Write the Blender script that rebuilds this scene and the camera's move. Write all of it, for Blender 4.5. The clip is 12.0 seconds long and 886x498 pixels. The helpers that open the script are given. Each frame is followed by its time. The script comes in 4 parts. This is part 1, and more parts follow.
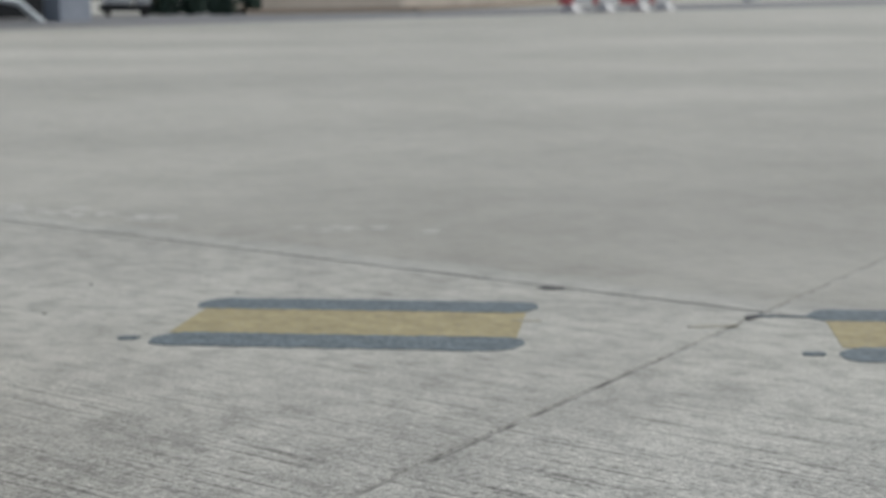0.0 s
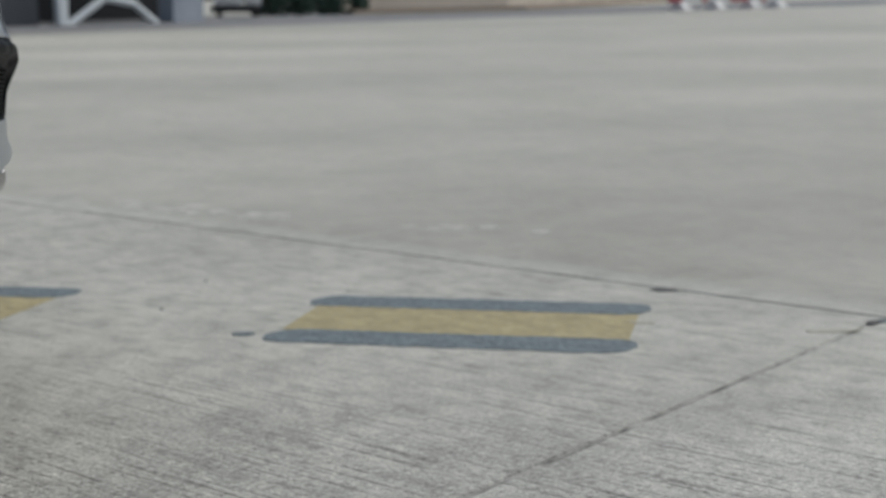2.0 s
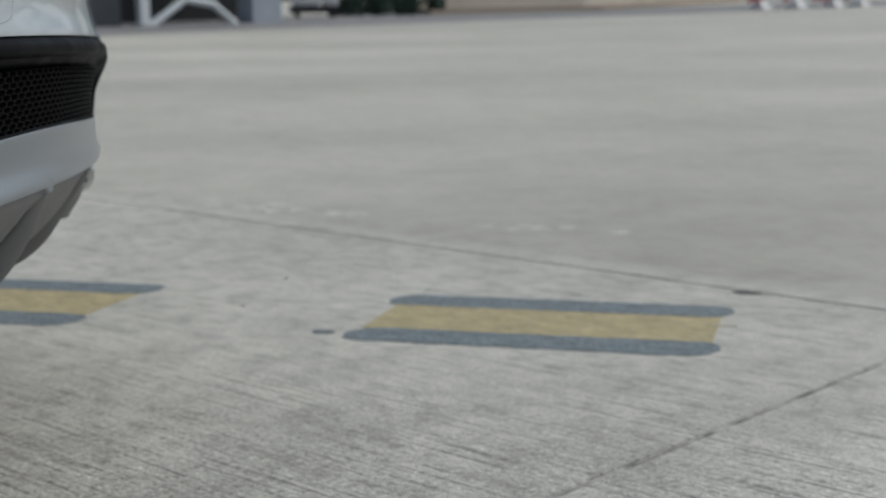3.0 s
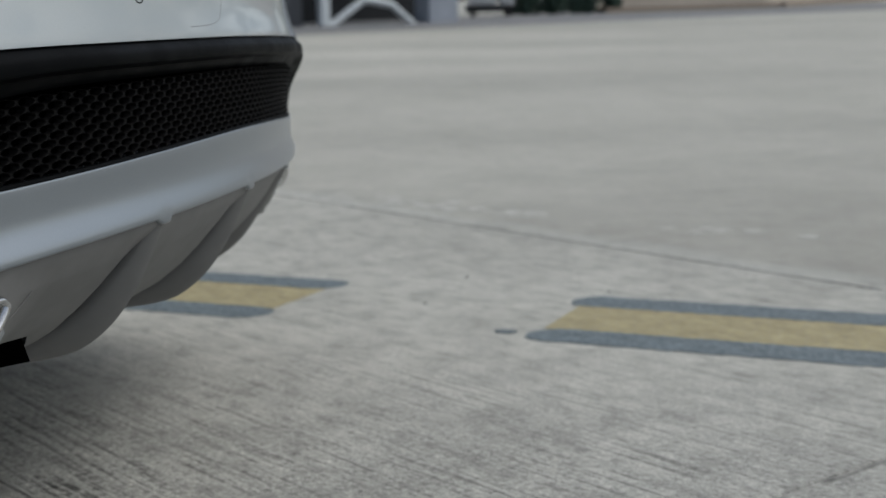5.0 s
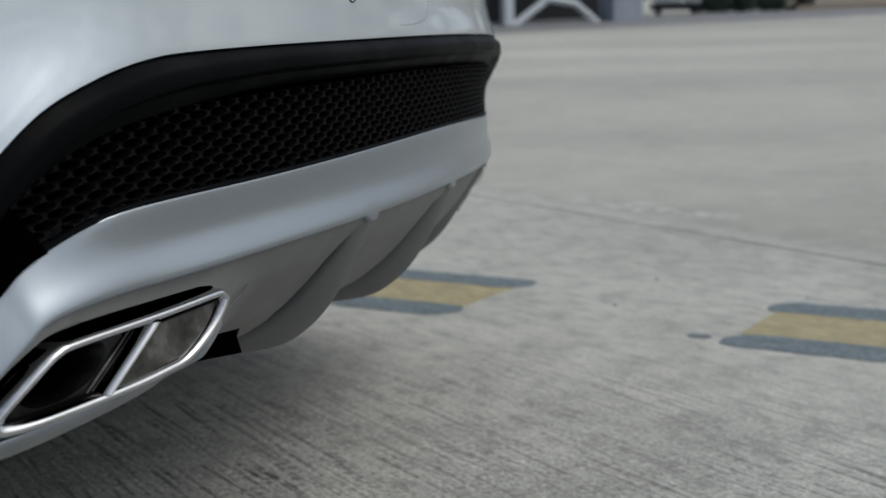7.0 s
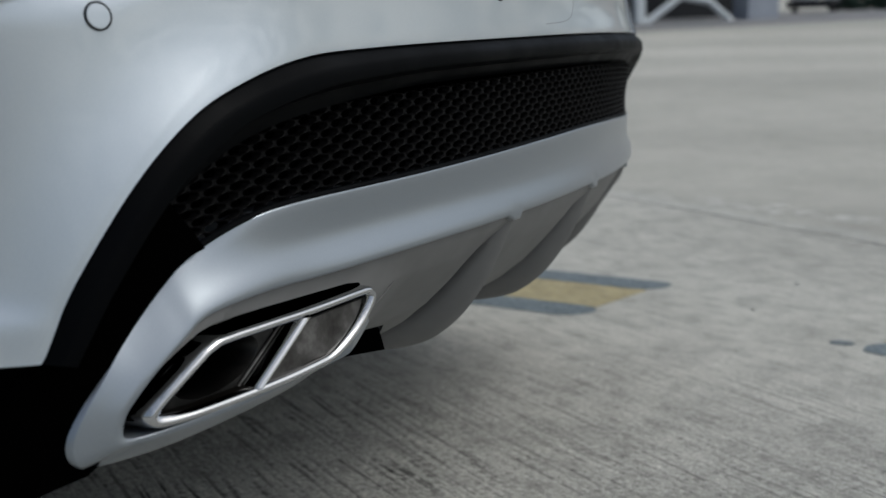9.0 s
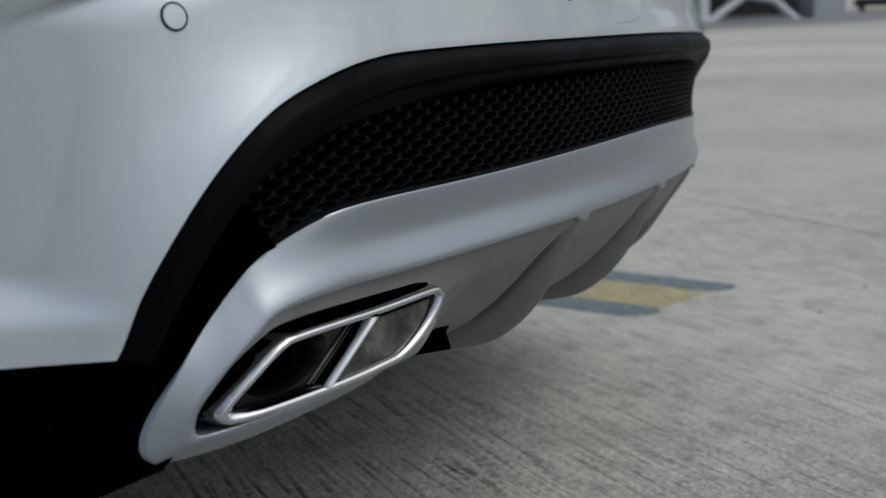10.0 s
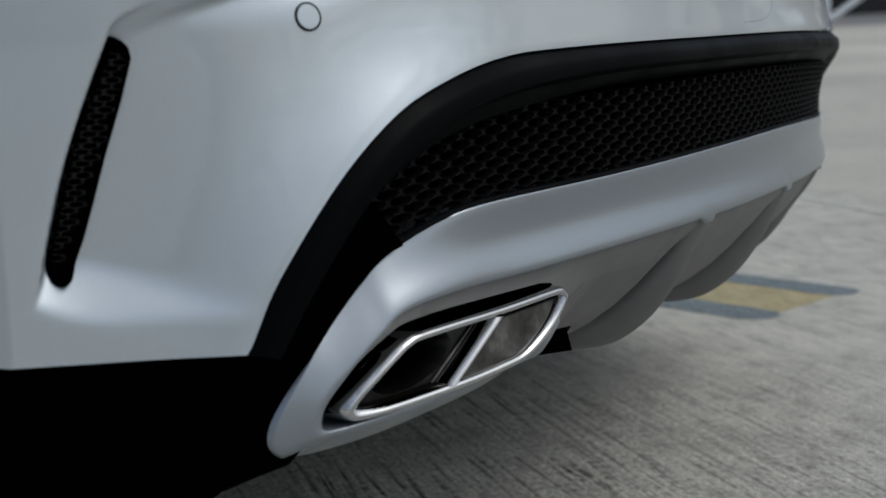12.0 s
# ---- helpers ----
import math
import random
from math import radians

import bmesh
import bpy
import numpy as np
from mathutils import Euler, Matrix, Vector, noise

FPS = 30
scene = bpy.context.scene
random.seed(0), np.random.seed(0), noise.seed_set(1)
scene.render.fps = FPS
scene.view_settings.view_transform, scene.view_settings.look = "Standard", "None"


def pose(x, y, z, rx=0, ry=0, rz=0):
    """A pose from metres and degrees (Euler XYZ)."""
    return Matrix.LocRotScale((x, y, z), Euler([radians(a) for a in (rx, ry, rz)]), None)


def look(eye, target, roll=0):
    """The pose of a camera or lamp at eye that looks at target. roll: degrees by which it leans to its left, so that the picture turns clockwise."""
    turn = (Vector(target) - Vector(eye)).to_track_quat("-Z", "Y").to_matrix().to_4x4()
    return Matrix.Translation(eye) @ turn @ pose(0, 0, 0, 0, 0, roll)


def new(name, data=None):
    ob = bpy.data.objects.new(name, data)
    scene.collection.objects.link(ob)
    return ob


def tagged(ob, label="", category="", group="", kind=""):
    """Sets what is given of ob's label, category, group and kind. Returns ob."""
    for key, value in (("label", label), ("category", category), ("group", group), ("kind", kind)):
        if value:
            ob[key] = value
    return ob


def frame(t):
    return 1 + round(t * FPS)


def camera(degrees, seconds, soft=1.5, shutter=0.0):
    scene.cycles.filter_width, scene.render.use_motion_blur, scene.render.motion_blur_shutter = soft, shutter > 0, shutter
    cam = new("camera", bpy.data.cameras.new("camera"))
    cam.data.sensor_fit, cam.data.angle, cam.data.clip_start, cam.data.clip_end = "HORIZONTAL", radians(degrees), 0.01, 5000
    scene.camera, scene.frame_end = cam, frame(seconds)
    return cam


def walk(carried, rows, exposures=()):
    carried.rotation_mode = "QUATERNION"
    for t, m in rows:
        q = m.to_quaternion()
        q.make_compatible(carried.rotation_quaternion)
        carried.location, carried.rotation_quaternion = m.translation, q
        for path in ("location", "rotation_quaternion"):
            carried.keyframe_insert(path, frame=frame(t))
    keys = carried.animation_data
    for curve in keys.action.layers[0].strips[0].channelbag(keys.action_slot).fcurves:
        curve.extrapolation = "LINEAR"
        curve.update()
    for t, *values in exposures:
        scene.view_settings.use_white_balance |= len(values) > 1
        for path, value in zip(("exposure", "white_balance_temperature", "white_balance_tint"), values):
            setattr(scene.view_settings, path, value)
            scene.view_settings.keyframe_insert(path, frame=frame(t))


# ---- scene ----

# ---------------------------------------------------------------- camera
cam = camera(39.5, 12.0, soft=1.5)
cam.data.dof.use_dof = True
cam.data.dof.focus_distance = 1.0
cam.data.dof.aperture_fstop = 7.6

# seconds, eye, yaw, pitch, roll: a slow pan with a small slide
ROWS = [
    (0, 0.0122, 0.0056, 0.5457, -12.050, -9.938, -0.206),
    (0.5, 0.0118, 0.0076, 0.5458, -11.748, -9.951, -0.224),
    (1, 0.0088, 0.0107, 0.5460, -10.540, -9.963, -0.321),
    (1.5, 0.0047, 0.0146, 0.5460, -9.043, -9.958, -0.413),
    (2, -0.0008, 0.0180, 0.5450, -7.163, -9.943, -0.493),
    (2.5, -0.0056, 0.0223, 0.5437, -5.520, -9.934, -0.540),
    (3, -0.0122, 0.0259, 0.5428, -3.693, -9.902, -0.588),
    (5, -0.0381, 0.0386, 0.5432, 4.305, -9.852, -0.877),
    (5.5, -0.0442, 0.0414, 0.5428, 6.378, -9.824, -0.978),
    (6, -0.0520, 0.0425, 0.5424, 8.626, -9.781, -1.070),
    (6.5, -0.0583, 0.0445, 0.5419, 10.783, -9.745, -1.161),
    (7, -0.0643, 0.0456, 0.5420, 12.669, -9.727, -1.219),
    (9, -0.0815, 0.0462, 0.5424, 18.566, -9.666, -1.275),
    (9.5, -0.0849, 0.0457, 0.5430, 19.952, -9.666, -1.273),
    (10, -0.0884, 0.0444, 0.5436, 21.350, -9.666, -1.274),
    (10.5, -0.0922, 0.0439, 0.5436, 22.739, -9.646, -1.294),
    (11, -0.0962, 0.0429, 0.5442, 24.304, -9.651, -1.294),
    (11.5, -0.0979, 0.0421, 0.5448, 25.639, -9.657, -1.294),
    (12, -0.0993, 0.0414, 0.5453, 26.503, -9.670, -1.274),
]
walk(cam, [(t, pose(x, y, z, 90 + pitch, 0, yaw) @ pose(0, 0, 0, 0, 0, roll)) for t, x, y, z, yaw, pitch, roll in ROWS],
     exposures=[(0.0, 0.01, 6500, 10), (3.0, 0.0, 6460, 10), (5.0, -0.04, 6400, 10), (7.0, -0.05, 6350, 10), (9.0, -0.07, 6340, 10), (12.0, -0.12, 6330, 10)])

# ---------------------------------------------------------------- daylight: thin overcast
world = bpy.data.worlds.new("overcast_sky")
scene.world = world
world.use_nodes = True
wn, wl = world.node_tree.nodes, world.node_tree.links
sky = wn.new("ShaderNodeTexSky")
sky.sky_type = "NISHITA"
sky.sun_disc = False
sky.sun_elevation = radians(52)
sky.sun_rotation = radians(75)
sky.dust_density = 5.0
sky.ozone_density = 1.0
grey = wn.new("ShaderNodeHueSaturation")
grey.inputs["Saturation"].default_value = 0.62
wl.new(sky.outputs[0], grey.inputs["Color"])
cloud = wn.new("ShaderNodeTexNoise")
cloud.inputs["Scale"].default_value = 13.0
cloud.inputs["Detail"].default_value = 8.0
cloud.inputs["Roughness"].default_value = 0.62
veil = wn.new("ShaderNodeValToRGB")
veil.color_ramp.elements[0].position, veil.color_ramp.elements[0].color = 0.45, (0.6, 0.66, 0.69, 1)
veil.color_ramp.elements[1].position, veil.color_ramp.elements[1].color = 0.56, (1.33, 1.37, 1.38, 1)
wc = wn.new("ShaderNodeTexCoord")
drift = wn.new("ShaderNodeMapping")
drift.inputs["Scale"].default_value = (1.0, 1.0, 3.2)
wl.new(wc.outputs["Generated"], drift.inputs["Vector"])
wl.new(drift.outputs[0], cloud.inputs["Vector"])
wl.new(cloud.outputs["Fac"], veil.inputs[0])
clouded = wn.new("ShaderNodeMix")
clouded.data_type, clouded.blend_type = "RGBA", "MULTIPLY"
clouded.inputs[0].default_value = 1.0
wl.new(grey.outputs[0], clouded.inputs[6])
wl.new(veil.outputs[0], clouded.inputs[7])
wl.new(clouded.outputs[2], wn["Background"].inputs["Color"])
wn["Background"].inputs["Strength"].default_value = 0.128
sun_data = bpy.data.lights.new("sun", "SUN")
sun_data.energy = 0.55
sun_data.angle = radians(25)
sun_data.color = (1.0, 0.98, 0.95)
sun = new("sun", sun_data)
sun.matrix_world = look((7, 3.2, 11), (0, 1.4, 0))


# ---------------------------------------------------------------- materials
def material(name, colour, rough=0.5, metal=0.0, coat=0.0, spec=0.5):
    m = bpy.data.materials.new(name)
    m.use_nodes = True
    b = m.node_tree.nodes["Principled BSDF"]
    b.inputs["Base Color"].default_value = (*colour, 1)
    b.inputs["Roughness"].default_value = rough
    b.inputs["Metallic"].default_value = metal
    b.inputs["Coat Weight"].default_value = coat
    b.inputs["Coat Roughness"].default_value = 0.03
    b.inputs["Coat IOR"].default_value = 1.65
    b.inputs["Specular IOR Level"].default_value = spec
    return m


def nodes(m):
    t = m.node_tree
    return t.nodes, t.links, t.nodes["Principled BSDF"]


def coords(m, scale=(1, 1, 1), turn=0.0):
    n, l, _ = nodes(m)
    c = n.new("ShaderNodeTexCoord")
    mp = n.new("ShaderNodeMapping")
    mp.inputs["Scale"].default_value = scale
    spin = n.new("ShaderNodeMapping")
    spin.inputs["Rotation"].default_value = (0, 0, turn)
    l.new(c.outputs["Object"], spin.inputs["Vector"])
    l.new(spin.outputs["Vector"], mp.inputs["Vector"])
    return mp.outputs["Vector"]


def noise_node(m, vec, scale, detail=4.0, rough=0.55):
    n, l, _ = nodes(m)
    k = n.new("ShaderNodeTexNoise")
    k.inputs["Scale"].default_value = scale
    k.inputs["Detail"].default_value = detail
    k.inputs["Roughness"].default_value = rough
    l.new(vec, k.inputs["Vector"])
    return k.outputs["Fac"]


def ramp(m, fac, stops):
    n, l, _ = nodes(m)
    r = n.new("ShaderNodeValToRGB")
    while len(r.color_ramp.elements) < len(stops):
        r.color_ramp.elements.new(0.5)
    for e, (p, c) in zip(r.color_ramp.elements, stops):
        e.position, e.color = p, (*((c,) * 3 if isinstance(c, float) else c), 1)
    l.new(fac, r.inputs[0])
    return r.outputs[0]


def mix(m, mode, fac, a, b):
    n, l, _ = nodes(m)
    k = n.new("ShaderNodeMix")
    k.data_type, k.blend_type = "RGBA", mode
    for sock, v in ((k.inputs[0], fac), (k.inputs[6], a), (k.inputs[7], b)):
        if isinstance(v, (int, float)):
            sock.default_value = v
        elif isinstance(v, tuple):
            sock.default_value = (*v, 1)
        else:
            l.new(v, sock)
    return k.outputs[2]


def bump(m, height, strength, dist=0.01):
    n, l, b = nodes(m)
    k = n.new("ShaderNodeBump")
    k.inputs["Strength"].default_value = strength
    k.inputs["Distance"].default_value = dist
    l.new(height, k.inputs["Height"])
    l.new(k.outputs[0], b.inputs["Normal"])


def set_colour(m, out):
    n, l, b = nodes(m)
    l.new(out, b.inputs["Base Color"])


def set_rough(m, out):
    n, l, b = nodes(m)
    l.new(out, b.inputs["Roughness"])


SLAB = radians(40.6)
SLAB_TURN = radians(-46)


def concrete_material():
    """Weathered apron concrete: broken rake marks, grit, stains, and laitance along one joint."""
    m = material("apron_concrete", (0.4, 0.39, 0.36), 0.9, spec=0.2)
    n, l, _ = nodes(m)
    flat = coords(m)
    wander = noise_node(m, coords(m, (6, 1.2, 1), SLAB_TURN), 1.0, 2.0, 0.5)
    rake = coords(m, (112, 3.8, 1), SLAB_TURN)
    off = n.new("ShaderNodeVectorMath")
    off.operation = "MULTIPLY_ADD"
    l.new(wander, off.inputs[0])
    off.inputs[1].default_value = (4.0, 0, 0)
    l.new(rake, off.inputs[2])
    lines = noise_node(m, off.outputs[0], 1.0, 3.0, 0.55)
    chips = noise_node(m, flat, 70.0, 3.0, 0.6)
    crumble = n.new("ShaderNodeMath")
    crumble.operation = "MULTIPLY_ADD"
    l.new(chips, crumble.inputs[0])
    crumble.inputs[1].default_value = 0.36
    crumble.inputs[2].default_value = -0.18
    torn = n.new("ShaderNodeMath")
    l.new(lines, torn.inputs[0])
    l.new(crumble.outputs[0], torn.inputs[1])
    lines = torn.outputs[0]
    grit = noise_node(m, coords(m, (1.25, 0.85, 1), SLAB_TURN), 110.0, 5.0, 0.75)
    speck = noise_node(m, flat, 300.0, 3.0, 0.7)
    mottle = noise_node(m, coords(m, (1.4, 0.75, 1), SLAB_TURN), 19.0, 4.0, 0.6)
    blotch = noise_node(m, flat, 5.0, 5.0, 0.65)
    stains = noise_node(m, flat, 0.9, 5.0, 0.6)
    sweep = noise_node(m, coords(m, (0.075, 0.34, 1), radians(-6)), 1.0, 2.5, 0.45)
    base = ramp(m, stains, [(0.3, (0.408, 0.407, 0.370)), (0.5, (0.44, 0.438, 0.401)), (0.72, (0.468, 0.465, 0.427))])
    col = mix(m, "MULTIPLY", 1.0, base, ramp(m, sweep, [(0.34, 0.87), (0.47, 0.965), (0.58, 1.03), (0.66, 1.15)]))
    # distance to the second joint: smoother and greyer beyond it, pale crust along it
    far = n.new("ShaderNodeVectorMath")
    far.operation = "DOT_PRODUCT"
    l.new(flat, far.inputs[0])
    far.inputs[1].default_value = (0.7071, 0.7071, 0)
    side = n.new("ShaderNodeMath")
    side.operation = "MULTIPLY_ADD"
    l.new(blotch, side.inputs[0])
    side.inputs[1].default_value = 0.22
    l.new(far.outputs["Value"], side.inputs[2])
    step = n.new("ShaderNodeMapRange")
    step.inputs["From Min"].default_value = 2.354 + 0.05
    step.inputs["From Max"].default_value = 2.354 + 0.65
    l.new(side.outputs[0], step.inputs["Value"])
    col = mix(m, "MULTIPLY", 1.0, col, ramp(m, step.outputs[0], [(0.0, 1.0), (0.1, 1.0), (0.13, 1.08), (0.2, 1.06), (0.34, (0.915, 0.905, 0.88)), (0.6, (0.97, 0.96, 0.935)), (1.0, (1.01, 1.0, 0.975))]))
    rough_side = ramp(m, step.outputs[0], [(0.1, 1.0), (0.4, 0.35)])
    col = mix(m, "MULTIPLY", ramp(m, step.outputs[0], [(0.15, 0.8), (0.6, 0.4)]), col, ramp(m, blotch, [(0.32, 0.8), (0.6, 1.06)]))
    # the slab across the first joint was poured from a paler mix
    pour = n.new("ShaderNodeVectorMath")
    pour.operation = "DOT_PRODUCT"
    l.new(flat, pour.inputs[0])
    pour.inputs[1].default_value = (math.sin(SLAB), -math.cos(SLAB), 0)
    slab = n.new("ShaderNodeMapRange")
    slab.inputs["From Min"].default_value = 0.64 * math.sin(SLAB) - 1.78 * math.cos(SLAB) - 0.02
    slab.inputs["From Max"].default_value = 0.64 * math.sin(SLAB) - 1.78 * math.cos(SLAB) + 0.25
    l.new(pour.outputs["Value"], slab.inputs["Value"])
    col = mix(m, "MULTIPLY", ramp(m, step.outputs[0], [(0.08, 1.0), (0.2, 0.0)]), col, ramp(m, slab.outputs[0], [(0.0, 1.01), (1.0, 1.17)]))
    # a paler band far out, and a broad darker patch beyond the second joint
    place = n.new("ShaderNodeSeparateXYZ")
    l.new(flat, place.inputs[0])
    band_y = n.new("ShaderNodeMath")
    band_y.operation = "MULTIPLY_ADD"
    l.new(sweep, band_y.inputs[0])
    band_y.inputs[1].default_value = 5.0
    l.new(place.outputs["Y"], band_y.inputs[2])
    far_band = n.new("ShaderNodeMapRange")
    far_band.inputs["From Min"].default_value = 9.5
    far_band.inputs["From Max"].default_value = 17.0
    l.new(band_y.outputs[0], far_band.inputs["Value"])
    col = mix(m, "MULTIPLY", 1.0, col, ramp(m, far_band.outputs[0], [(0.0, 1.0), (0.2, 1.04), (0.28, 0.97), (0.48, 0.97), (0.6, 1.1), (0.75, 1.08), (0.9, 1.0)]))
    blot_dist = n.new("ShaderNodeVectorMath")
    blot_dist.operation = "DISTANCE"
    l.new(coords(m, (0.62, 1.0, 1)), blot_dist.inputs[0])
    blot_dist.inputs[1].default_value = (1.5, 3.9, 0)
    edge = n.new("ShaderNodeMath")
    edge.operation = "MULTIPLY_ADD"
    l.new(stains, edge.inputs[0])
    edge.inputs[1].default_value = 1.2
    l.new(blot_dist.outputs["Value"], edge.inputs[2])
    fringe = n.new("ShaderNodeMapRange")
    fringe.inputs["From Min"].default_value = 1.3
    fringe.inputs["From Max"].default_value = 2.6
    l.new(edge.outputs[0], fringe.inputs["Value"])
    col = mix(m, "MULTIPLY", 1.0, col, ramp(m, fringe.outputs[0], [(0.0, 0.83), (0.45, 0.88), (1.0, 1.0)]))
    col = mix(m, "MULTIPLY", rough_side, col, ramp(m, mottle, [(0.28, 0.7), (0.5, 0.98), (0.7, 1.08)]))
    # traffic has worn the finish smoother along the painted line and beyond it
    lane = n.new("ShaderNodeVectorMath")
    lane.operation = "DOT_PRODUCT"
    l.new(flat, lane.inputs[0])
    lane.inputs[1].default_value = (0.289, 0.957, 0)
    track = n.new("ShaderNodeMath")
    track.operation = "MULTIPLY_ADD"
    l.new(blotch, track.inputs[0])
    track.inputs[1].default_value = 0.7
    l.new(lane.outputs["Value"], track.inputs[2])
    fade = n.new("ShaderNodeMapRange")
    fade.inputs["From Min"].default_value = 1.58
    fade.inputs["From Max"].default_value = 2.6
    l.new(track.outputs[0], fade.inputs["Value"])
    rough_side = mix(m, "MULTIPLY", 1.0, rough_side, ramp(m, fade.outputs[0], [(0.0, 1.0), (0.5, 0.5), (0.8, 0.28), (1.0, 0.25)]))
    col = mix(m, "MULTIPLY", ramp(m, step.outputs[0], [(0.08, 1.0), (0.2, 0.0)]), col, ramp(m, fade.outputs[0], [(0.2, (1.0, 1.0, 1.0)), (0.8, (1.09, 1.085, 1.07))]))
    worn = mix(m, "MULTIPLY", 1.0, rough_side, ramp(m, blotch, [(0.4, 0.3), (0.62, 1.0)]))
    col = mix(m, "MULTIPLY", worn, col, ramp(m, lines, [(0.32, 0.07), (0.39, 0.3), (0.445, 0.92), (0.6, 1.06)]))
    col = mix(m, "MULTIPLY", rough_side, col, ramp(m, grit, [(0.33, 0.28), (0.44, 0.86), (0.56, 1.12), (0.68, 1.68)]))
    col = mix(m, "MULTIPLY", 0.85, col, ramp(m, speck, [(0.32, 0.6), (0.48, 1.0), (0.68, 1.2)]))
    set_colour(m, col)
    h = mix(m, "ADD", 1.0, mix(m, "MULTIPLY", 1.0, lines, (0.6, 0.6, 0.6)), mix(m, "MULTIPLY", 1.0, grit, (0.6, 0.6, 0.6)))
    bump(m, h, 0.8, 0.005)
    return m


def worn_paint(name, colour, dark, rough=0.7):
    m = material(name, colour, rough, spec=0.3)
    drag = coords(m, (150, 45, 1), radians(-30))
    flat = coords(m)
    a = noise_node(m, drag, 1.0, 4.0, 0.6)
    b = noise_node(m, flat, 60.0, 4.0, 0.6)
    col = mix(m, "MIX", ramp(m, a, [(0.38, 0.0), (0.7, 1.0)]), colour, dark)
    col = mix(m, "MULTIPLY", 0.5, col, ramp(m, b, [(0.3, 0.6), (0.55, 1.0)]))
    col = mix(m, "MULTIPLY", 1.0, col, ramp(m, noise_node(m, coords(m, (1.0, 2.2, 1), radians(17)), 14.0, 5.0, 0.65), [(0.34, 0.8), (0.5, 1.0), (0.66, 1.18)]))
    set_colour(m, col)
    bump(m, a, 0.4, 0.003)
    return m


CONCRETE = concrete_material()
YELLOW = worn_paint("worn_yellow_paint", (0.37, 0.315, 0.163), (0.35, 0.31, 0.205))
GREY_PAINT = worn_paint("grey_blackout_paint", (0.105, 0.135, 0.15), (0.2, 0.235, 0.248))
JOINT = material("joint_sealant", (0.14, 0.138, 0.12), 0.95)
set_colour(JOINT, ramp(JOINT, noise_node(JOINT, coords(JOINT), 16.0, 5.0, 0.65), [(0.36, (0.12, 0.119, 0.108)), (0.48, (0.26, 0.258, 0.235)), (0.6, (0.4, 0.395, 0.36))]))
WORN_JOINT = material("worn_joint_sealant", (0.3, 0.295, 0.27), 0.95)
set_colour(WORN_JOINT, ramp(WORN_JOINT, noise_node(WORN_JOINT, coords(WORN_JOINT), 5.0, 5.0, 0.65), [(0.36, (0.15, 0.149, 0.137)), (0.5, (0.27, 0.267, 0.245)), (0.62, (0.4, 0.395, 0.36))]))
ASPHALT = material("far_asphalt", (0.22, 0.225, 0.23), 0.95, spec=0.2)
set_colour(ASPHALT, ramp(ASPHALT, noise_node(ASPHALT, coords(ASPHALT), 3.0), [(0.3, (0.18, 0.185, 0.19)), (0.7, (0.25, 0.255, 0.26))]))

PAINT = material("silver_car_paint", (0.5, 0.52, 0.53), 0.34, metal=0.55, coat=1.0)
_f = noise_node(PAINT, coords(PAINT), 900.0, 2.0)
set_colour(PAINT, ramp(PAINT, _f, [(0.35, (0.445, 0.493, 0.532)), (0.65, (0.465, 0.513, 0.552))]))
SATIN = material("satin_silver_plastic", (0.4, 0.42, 0.44), 0.28, metal=0.75)
_f = noise_node(SATIN, coords(SATIN), 700.0, 2.0)
set_colour(SATIN, ramp(SATIN, _f, [(0.35, (0.275, 0.305, 0.336)), (0.65, (0.285, 0.315, 0.347))]))
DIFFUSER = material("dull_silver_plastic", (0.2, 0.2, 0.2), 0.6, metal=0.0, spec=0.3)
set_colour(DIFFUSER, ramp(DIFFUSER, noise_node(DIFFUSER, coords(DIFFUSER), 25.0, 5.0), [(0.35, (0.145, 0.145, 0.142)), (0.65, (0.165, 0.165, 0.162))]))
BLACK = material("black_grained_plastic", (0.0005, 0.0009, 0.0014), 0.5, spec=0.042)
bump(BLACK, noise_node(BLACK, coords(BLACK), 600.0, 2.0), 0.15, 0.001)
set_rough(BLACK, ramp(BLACK, noise_node(BLACK, coords(BLACK), 14.0, 5.0), [(0.35, 0.45), (0.7, 0.65)]))
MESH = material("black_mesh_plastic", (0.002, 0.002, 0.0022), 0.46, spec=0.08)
VENT_MESH = material("black_vent_plastic", (0.009, 0.009, 0.009), 0.45, spec=0.16)
# black of the real plastic, also painted shade behind the mesh and tailpipe
VOID = material("plastic_and_void_black", (0.0006, 0.0006, 0.0006), 0.95, spec=0.0)
CHROME = material("chrome", (0.5, 0.505, 0.51), 0.1, metal=1.0)
set_rough(CHROME, ramp(CHROME, noise_node(CHROME, coords(CHROME), 60.0, 4.0), [(0.4, 0.03), (0.75, 0.1)]))
# near-black steel: the shade inside the tailpipe put into the colour
SHADE_STEEL = material("shade_black_steel", (0.0028, 0.0024, 0.002), 0.6, spec=0.03)
SOOT = material("sooty_steel", (0.2, 0.19, 0.18), 0.5, metal=0.5)
set_colour(SOOT, ramp(SOOT, noise_node(SOOT, coords(SOOT), 24.0, 5.0, 0.6), [(0.38, (0.02, 0.018, 0.016)), (0.52, (0.065, 0.062, 0.058)), (0.68, (0.19, 0.184, 0.178))]))
# darker copy of the soot, so that the deep bore looks shaded
SHADED_SOOT = material("shaded_soot", (0.06, 0.058, 0.056), 0.42, metal=0.6)
set_colour(SHADED_SOOT, ramp(SHADED_SOOT, noise_node(SHADED_SOOT, coords(SHADED_SOOT), 24.0, 5.0, 0.6), [(0.42, (0.003, 0.0028, 0.0026)), (0.68, (0.03, 0.029, 0.027))]))
